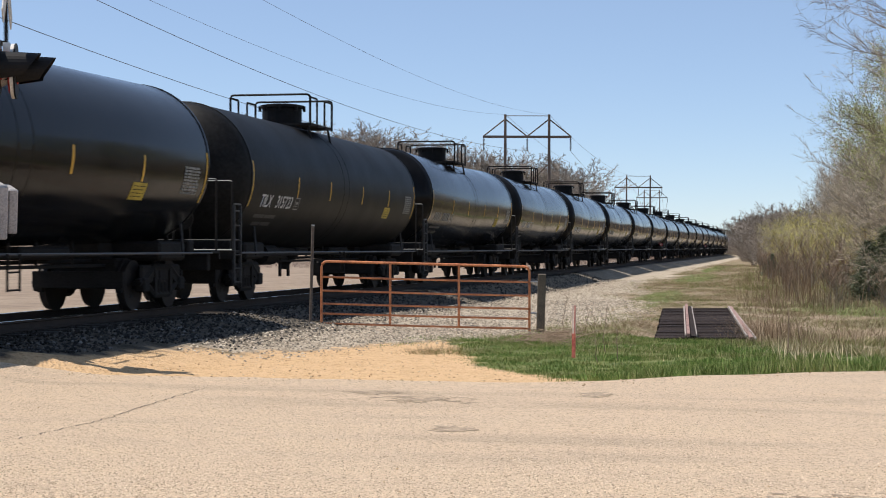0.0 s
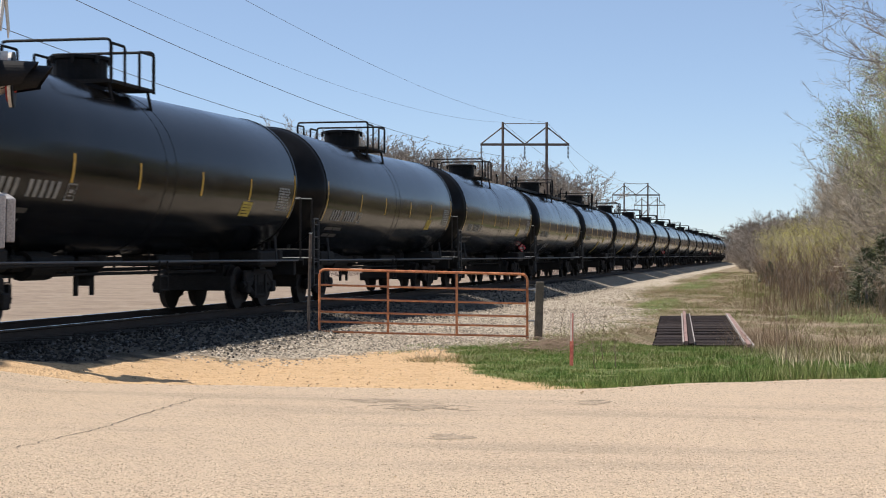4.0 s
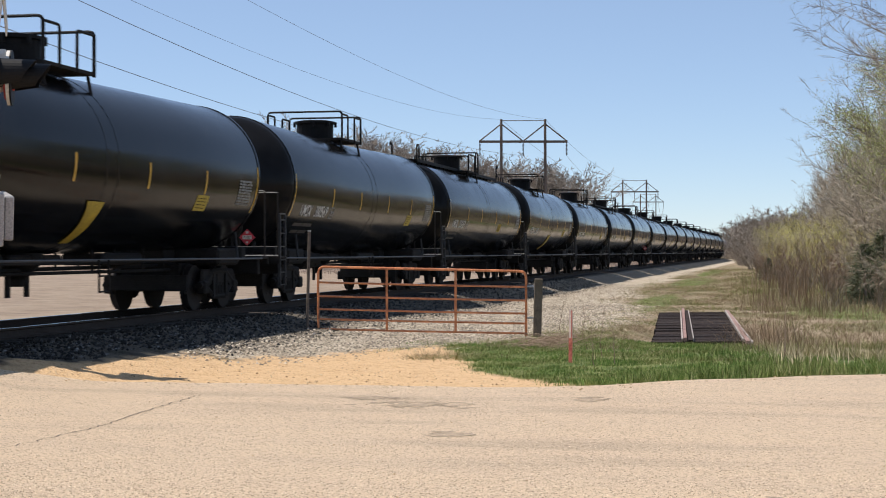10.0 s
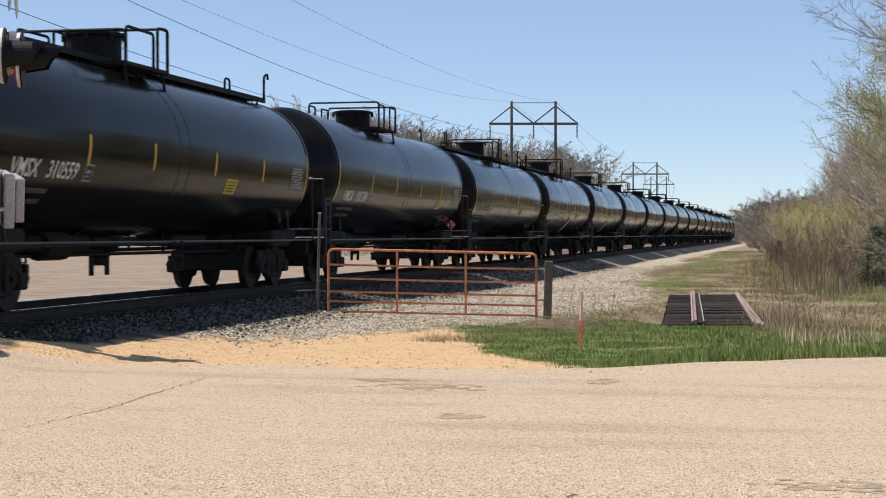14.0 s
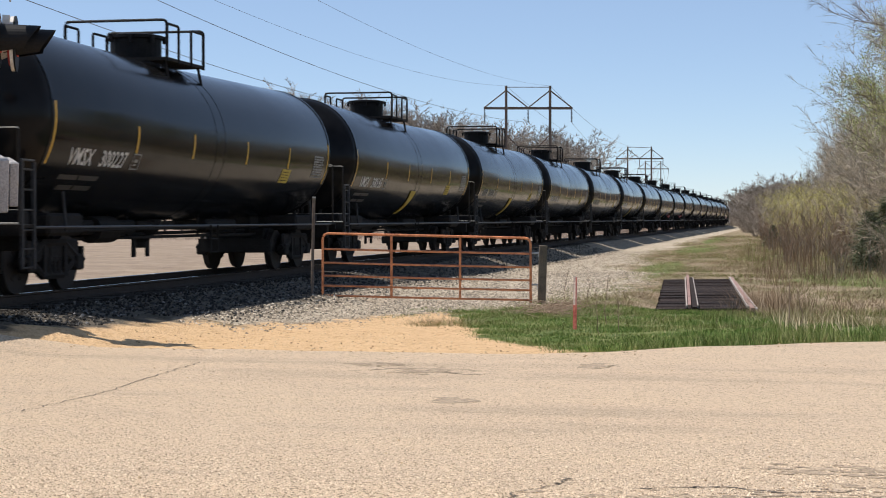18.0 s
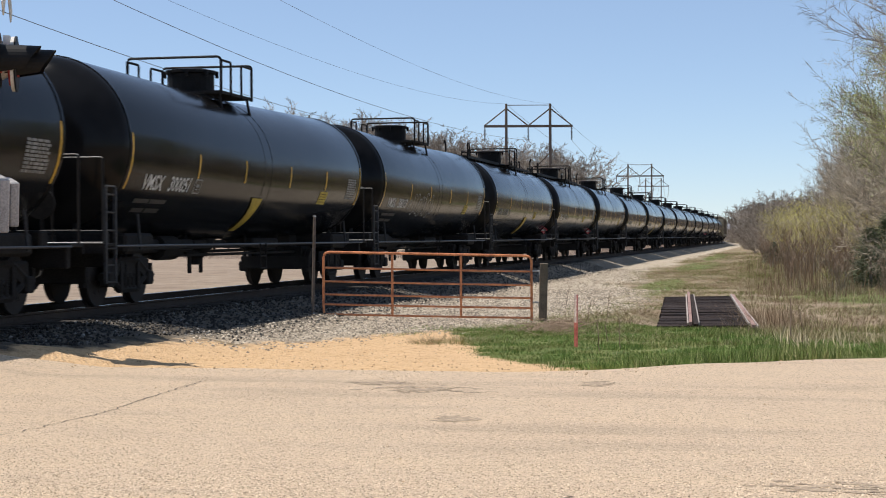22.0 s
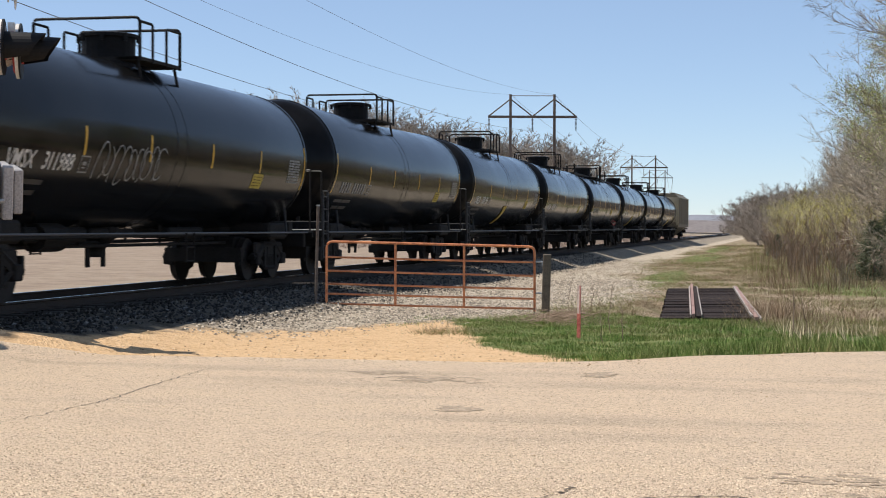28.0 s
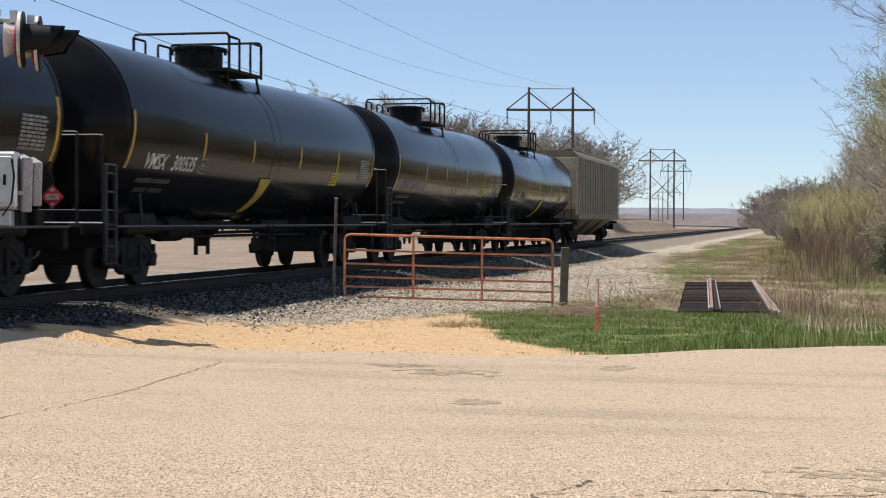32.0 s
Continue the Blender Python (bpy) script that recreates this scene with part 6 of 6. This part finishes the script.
    blades_field("straw_tufts", "pale straw-coloured tufts of dead grass", "straw", 260, straw, 0.15, 0.4, 0.006, 1.2, 37, "weeds")

    # a heap of dead sticks at the gate post
    V, F = [], []
    rng = random.Random(36)
    for i in range(260):
        a = rng.uniform(-0.5, 0.9)
        c = Vector((rng.gauss(-4.25, 0.26), rng.gauss(30.9, 0.8), 0))
        c.z = ground_z(c.x, c.y) + rng.uniform(0, 0.16)
        d = Vector((math.cos(a), -math.sin(a), rng.uniform(-0.2, 0.5))) * rng.uniform(0.08, 0.26)
        prism(V, F, c - d, c + d, 0.006, 0.003, 3)
    ob = sheet("stick_heap", V, F, "brush")
    tagged(ob, "heap of dead brown sticks and stems", "sticks", kind="stuff")
    # slender dead saplings standing in the grass
    for x, y, h in ((-2.75, 25.0, 0.75), (-2.5, 25.6, 0.6), (-4.3, 32.5, 0.8), (-3.9, 33.0, 0.75), (0.05, 27.2, 0.85), (0.25, 27.0, 0.7), (0.1, 27.9, 0.9), (-2.9, 27.5, 0.8)):
        t = thing("dead_stalk", pose(x, y, ground_z(x, y), 0, 0, rng.uniform(0, 360)), "slender dark dead stalk standing in the grass", "stalk", "dead stalks in the verge")
        V, F = [], []
        p = Vector((0, 0, -0.05))
        for j in range(5):
            q = p + Vector((rng.uniform(-0.05, 0.05), rng.uniform(-0.03, 0.03), h / 5))
            prism(V, F, p, q, 0.009 - j * 0.001, 0.008 - j * 0.001, 4)
            if j > 1:
                e = q + Vector((rng.uniform(-0.15, 0.15), rng.uniform(-0.1, 0.1), 0.12))
                prism(V, F, q, e, 0.004, 0.002, 3)
            p = q
        sheet("stem", V, F, "brush", t)


def build_stones():
    """Loose ballast and gravel."""
    rng = random.Random(41)
    V, F = [], []
    ico = [(0, 0, 1), (0.89, 0, 0.2), (0.1, 0.85, 0.15), (-0.8, 0.1, 0.25), (-0.1, -0.85, 0.1), (0, 0, -0.7)]
    tri = [(0, 1, 2), (0, 2, 3), (0, 3, 4), (0, 4, 1), (5, 2, 1), (5, 3, 2), (5, 4, 3), (5, 1, 4)]
    done = 0
    heaps = (([], []), ([], []), ([], []))
    while done < 34000:
        y = 19.5 + 70 * rng.random() ** 2.0
        x = rng.uniform(-15.5, -4.8)
        g = zones(x, y)
        if rng.random() > g[0] or g[1] > 0.3 or (abs(x - TRACK_X) < 1.35 and rng.random() < 0.6):
            continue
        if x > TRACK_X + 3.2 and rng.random() < 0.15:
            continue
        done += 1
        s = rng.uniform(0.012, 0.036) * (1.15 if abs(x - TRACK_X) < 4.0 else 0.75)
        a = rng.uniform(0, 6.283)
        ca, sa = math.cos(a), math.sin(a)
        sx, sy, sz = s * rng.uniform(0.8, 1.4), s * rng.uniform(0.7, 1.2), s * rng.uniform(0.5, 1.0)
        z = ground_z(x, y) + sz * 0.25
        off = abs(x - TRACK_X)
        # stones out to 3.4 m take dark colours that carry the train's shadow
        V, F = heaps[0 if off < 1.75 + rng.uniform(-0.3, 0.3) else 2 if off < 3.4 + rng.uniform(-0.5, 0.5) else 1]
        i = len(V)
        for px, py, pz in ico:
            px, py, pz = px * sx, py * sy, pz * sz
            V.append((x + ca * px - sa * py, y + sa * px + ca * py, z + pz))
        F += [(i + p, i + q, i + r) for p, q, r in tri]
    # coarser pale stones on the gravel drive
    for i in range(15000):
        y = 24 + 30 * rng.random() ** 1.3
        x = rng.uniform(TRACK_X + 3.2, -3.2)
        if rng.random() > zones(x, y)[0]:
            continue
        V, F = heaps[1]
        s, a, i = rng.uniform(0.018, 0.042), rng.uniform(0, 6.283), len(V)
        ca, sa, z = math.cos(a) * s, math.sin(a) * s, ground_z(x, y)
        V += [(x + ca * px - sa * py, y + sa * px + ca * py, z + pz * s * 0.75) for px, py, pz in ico]
        F += [(i + p, i + q, i + r) for p, q, r in tri[:4]]
    for name, label, pick, material in (("ballast_stones", "oily ballast stones under the rails, darkened further as if in shade", 0, "ballast_dark"), ("gravel_stones", "pale loose gravel beside the track", 1, "ballast"), ("shoulder_stones", "grey crushed ballast on the track's shoulder, darkened for the train's shadow", 2, "ballast_grey")):
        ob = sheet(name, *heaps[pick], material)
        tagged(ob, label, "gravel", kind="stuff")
    # chippings standing proud of the road's seal
    V, F = [], []
    for i in range(50000):
        y = 8.6 / (1 - 0.56 * rng.random())
        x = rng.uniform(-0.52 * y - 0.5, 0.085 * y + 0.5)
        if y > road_edge(x) - 0.1:
            continue
        near = 1.0 + 0.35 * smooth(13, 9, y)
        s, h, a = near * rng.uniform(0.005, 0.011), near * rng.uniform(0.002, 0.006), rng.uniform(0, 6.283)
        c, d, z, k = math.cos(a) * s, math.sin(a) * s, road_z(x), len(V)
        V += [(x + c, y + d, z - 0.002), (x - d, y + c, z - 0.002), (x - c, y - d, z - 0.002), (x + d, y - c, z - 0.002), (x + d * 0.3, y + c * 0.2, z + h)]
        F += [(k, k + 1, k + 4), (k + 1, k + 2, k + 4), (k + 2, k + 3, k + 4), (k + 3, k, k + 4)]
    ob = sheet("road_chippings", V, F, "chip")
    tagged(ob, "coarse tan and brown stone chippings of the road", "gravel", kind="stuff")
    # a few pebbles and tar spots strewn on the road and the sand
    V, F = [], []
    for i in range(1900):
        x, y = rng.uniform(-9.5, 1.5), rng.uniform(19.0, 30.0) if i < 1700 else rng.uniform(9, 19)
        if i < 1700:
            if zones(x, y)[1] < 0.5 and abs(y - road_edge(x)) > 0.5:
                continue
            z = max(ground_z(x, y), road_z(x) if y < road_edge(x) else -9)
        else:
            z = road_z(x)
        s = rng.uniform(0.008, 0.024) if i < 1700 else rng.uniform(0.005, 0.014)
        k = len(V)
        V += [(x + px * s, y + py * s, z + pz * s * 0.6 + 0.004) for px, py, pz in ico]
        F += [(k + p, k + q, k + r) for p, q, r in tri]
    ob = sheet("loose_pebbles", V, F, "pebble")
    tagged(ob, "scattered pebbles on the road's edge", "gravel", kind="stuff")


M["far_wood"] = mat("distant_bare_woods", (0.15, 0.128, 0.12), 0.95, 0.12, 0.05, 0.5, tint=(0.18, 0.157, 0.147))
# blue-grey because distance haze is mixed into the hills' own colour
M["far_hill"] = mat("distant_hazy_hills", (0.21, 0.22, 0.25), 0.95, 0.08, 0.02, 0.2)
M["straw"] = mat("pale_straw", (0.55, 0.45, 0.28), 0.8, 0.25, 2.0, 10.0)


def island_material(name, stops):
    """Stones that differ one by one."""
    m = bpy.data.materials.new(name)
    m.use_nodes = True
    n, l = m.node_tree.nodes, m.node_tree.links
    b = n["Principled BSDF"]
    b.inputs["Roughness"].default_value = 0.9
    b.inputs["Specular IOR Level"].default_value = 0.25
    geo, r = n.new("ShaderNodeNewGeometry"), n.new("ShaderNodeValToRGB")
    el = r.color_ramp.elements
    while len(el) < len(stops):
        el.new(0.5)
    for e, (p, c) in zip(el, stops):
        e.position, e.color = p, (*c, 1)
    l.new(geo.outputs["Random Per Island"], r.inputs[0])
    l.new(r.outputs[0], b.inputs["Base Color"])
    return m


def patchy_material(name, first, second, scale, low=0.42, high=0.58):
    """Blades that differ one by one, in two families that take turns over the ground."""
    m = island_material(name, first)
    n, l = m.node_tree.nodes, m.node_tree.links
    one = next(x for x in n if x.type == "VALTORGB")
    geo = next(x for x in n if x.type == "NEW_GEOMETRY")
    two = n.new("ShaderNodeValToRGB")
    el = two.color_ramp.elements
    while len(el) < len(second):
        el.new(0.5)
    for e, (p, c) in zip(el, second):
        e.position, e.color = p, (*c, 1)
    l.new(geo.outputs["Random Per Island"], two.inputs[0])
    co, nz, r, x = n.new("ShaderNodeTexCoord"), n.new("ShaderNodeTexNoise"), n.new("ShaderNodeMapRange"), n.new("ShaderNodeMix")
    x.data_type = "RGBA"
    nz.inputs["Scale"].default_value, nz.inputs["Detail"].default_value = scale, 4
    r.inputs["From Min"].default_value, r.inputs["From Max"].default_value = low, high
    l.new(co.outputs["Object"], nz.inputs["Vector"])
    l.new(nz.outputs["Fac"], r.inputs["Value"])
    l.new(r.outputs[0], x.inputs[0])
    l.new(one.outputs[0], x.inputs[6])
    l.new(two.outputs[0], x.inputs[7])
    l.new(x.outputs[2], n["Principled BSDF"].inputs["Base Color"])
    return m


TAN = ((0.0, (0.21, 0.13, 0.085)), (0.15, (0.234, 0.168, 0.0975)), (0.4, (0.359, 0.273, 0.168)), (0.8, (0.468, 0.374, 0.242)), (1.0, (0.585, 0.499, 0.343)))
GREENISH = ((0.0, (0.125, 0.148, 0.0429)), (0.5, (0.203, 0.222, 0.0741)), (0.8, (0.328, 0.296, 0.133)), (1.0, (0.437, 0.359, 0.211)))
RUSTY = ((0.0, (0.156, 0.0975, 0.0585)), (0.5, (0.265, 0.183, 0.117)), (0.85, (0.367, 0.273, 0.176)), (1.0, (0.507, 0.413, 0.289)))
FRESH = ((0.0, (0.06, 0.11, 0.024)), (0.45, (0.115, 0.195, 0.042)), (0.85, (0.22, 0.31, 0.075)), (1.0, (0.4, 0.4, 0.16)))
OLDER = ((0.0, (0.09, 0.125, 0.032)), (0.5, (0.18, 0.225, 0.062)), (0.85, (0.33, 0.33, 0.12)), (1.0, (0.55, 0.46, 0.26)))
M["weed_mix"] = patchy_material("tan_and_green_weeds", TAN, GREENISH, 0.45, 0.4, 0.55)
M["mat_mix"] = patchy_material("matted_grass", TAN, GREENISH, 0.3, 0.46, 0.56)
M["stalks"] = island_material("rusty_dead_stalks", RUSTY)
M["grass_blades"] = patchy_material("spring_grass", FRESH, OLDER, 0.7)
# oily stones, made darker still for the shade under the cars
M["ballast_dark"] = island_material("oily_shaded_ballast", ((0.0, (0.012, 0.01, 0.008)), (0.6, (0.027, 0.023, 0.018)), (0.9, (0.06, 0.051, 0.042)), (1.0, (0.2, 0.18, 0.155))))
# shoulder stones with the train's cast shadow put into their colour
M["ballast_grey"] = island_material("shadow_dark_ballast", ((0.0, (0.015, 0.0145, 0.014)), (0.5, (0.034, 0.033, 0.031)), (0.85, (0.075, 0.072, 0.068)), (1.0, (0.26, 0.25, 0.24))))
M["chip"] = island_material("road_chips", ((0.0, (0.22, 0.163, 0.108)), (0.25, (0.36, 0.267, 0.178)), (0.6, (0.68, 0.53, 0.372)), (1.0, (0.88, 0.73, 0.54))))
M["pebble"] = island_material("mixed_tan_pebbles", ((0.0, (0.24, 0.155, 0.085)), (0.3, (0.46, 0.31, 0.17)), (1.0, (0.6, 0.47, 0.31))))
M["ballast"] = island_material("mixed_ballast", ((0.0, (0.1, 0.088, 0.075)), (0.4, (0.26, 0.215, 0.16)), (0.8, (0.49, 0.415, 0.32)), (1.0, (0.69, 0.6, 0.475))))
build_woods()
build_far_ridge()
build_grass()
build_stones()


# ---------------------------------------------------------------- motion
def motions():
    for k, car in CARS.items():
        walk(car, [(t, car_pose(k, t)) for t in range(0, 33)])
    spin = [(i / FPS, pose(0, 0, 0.457, -88 * i)) for i in range(0, 32 * FPS + 1)]
    first = None
    for car in CARS.values():
        for ob in car.children_recursive:
            if ob.name.startswith("wheelset"):
                if first is None:
                    walk(ob, spin)
                    first = ob
                else:
                    ob.rotation_mode = "QUATERNION"
                    keys = ob.animation_data_create()
                    keys.action = first.animation_data.action
                    keys.action_slot = first.animation_data.action_slot


motions()
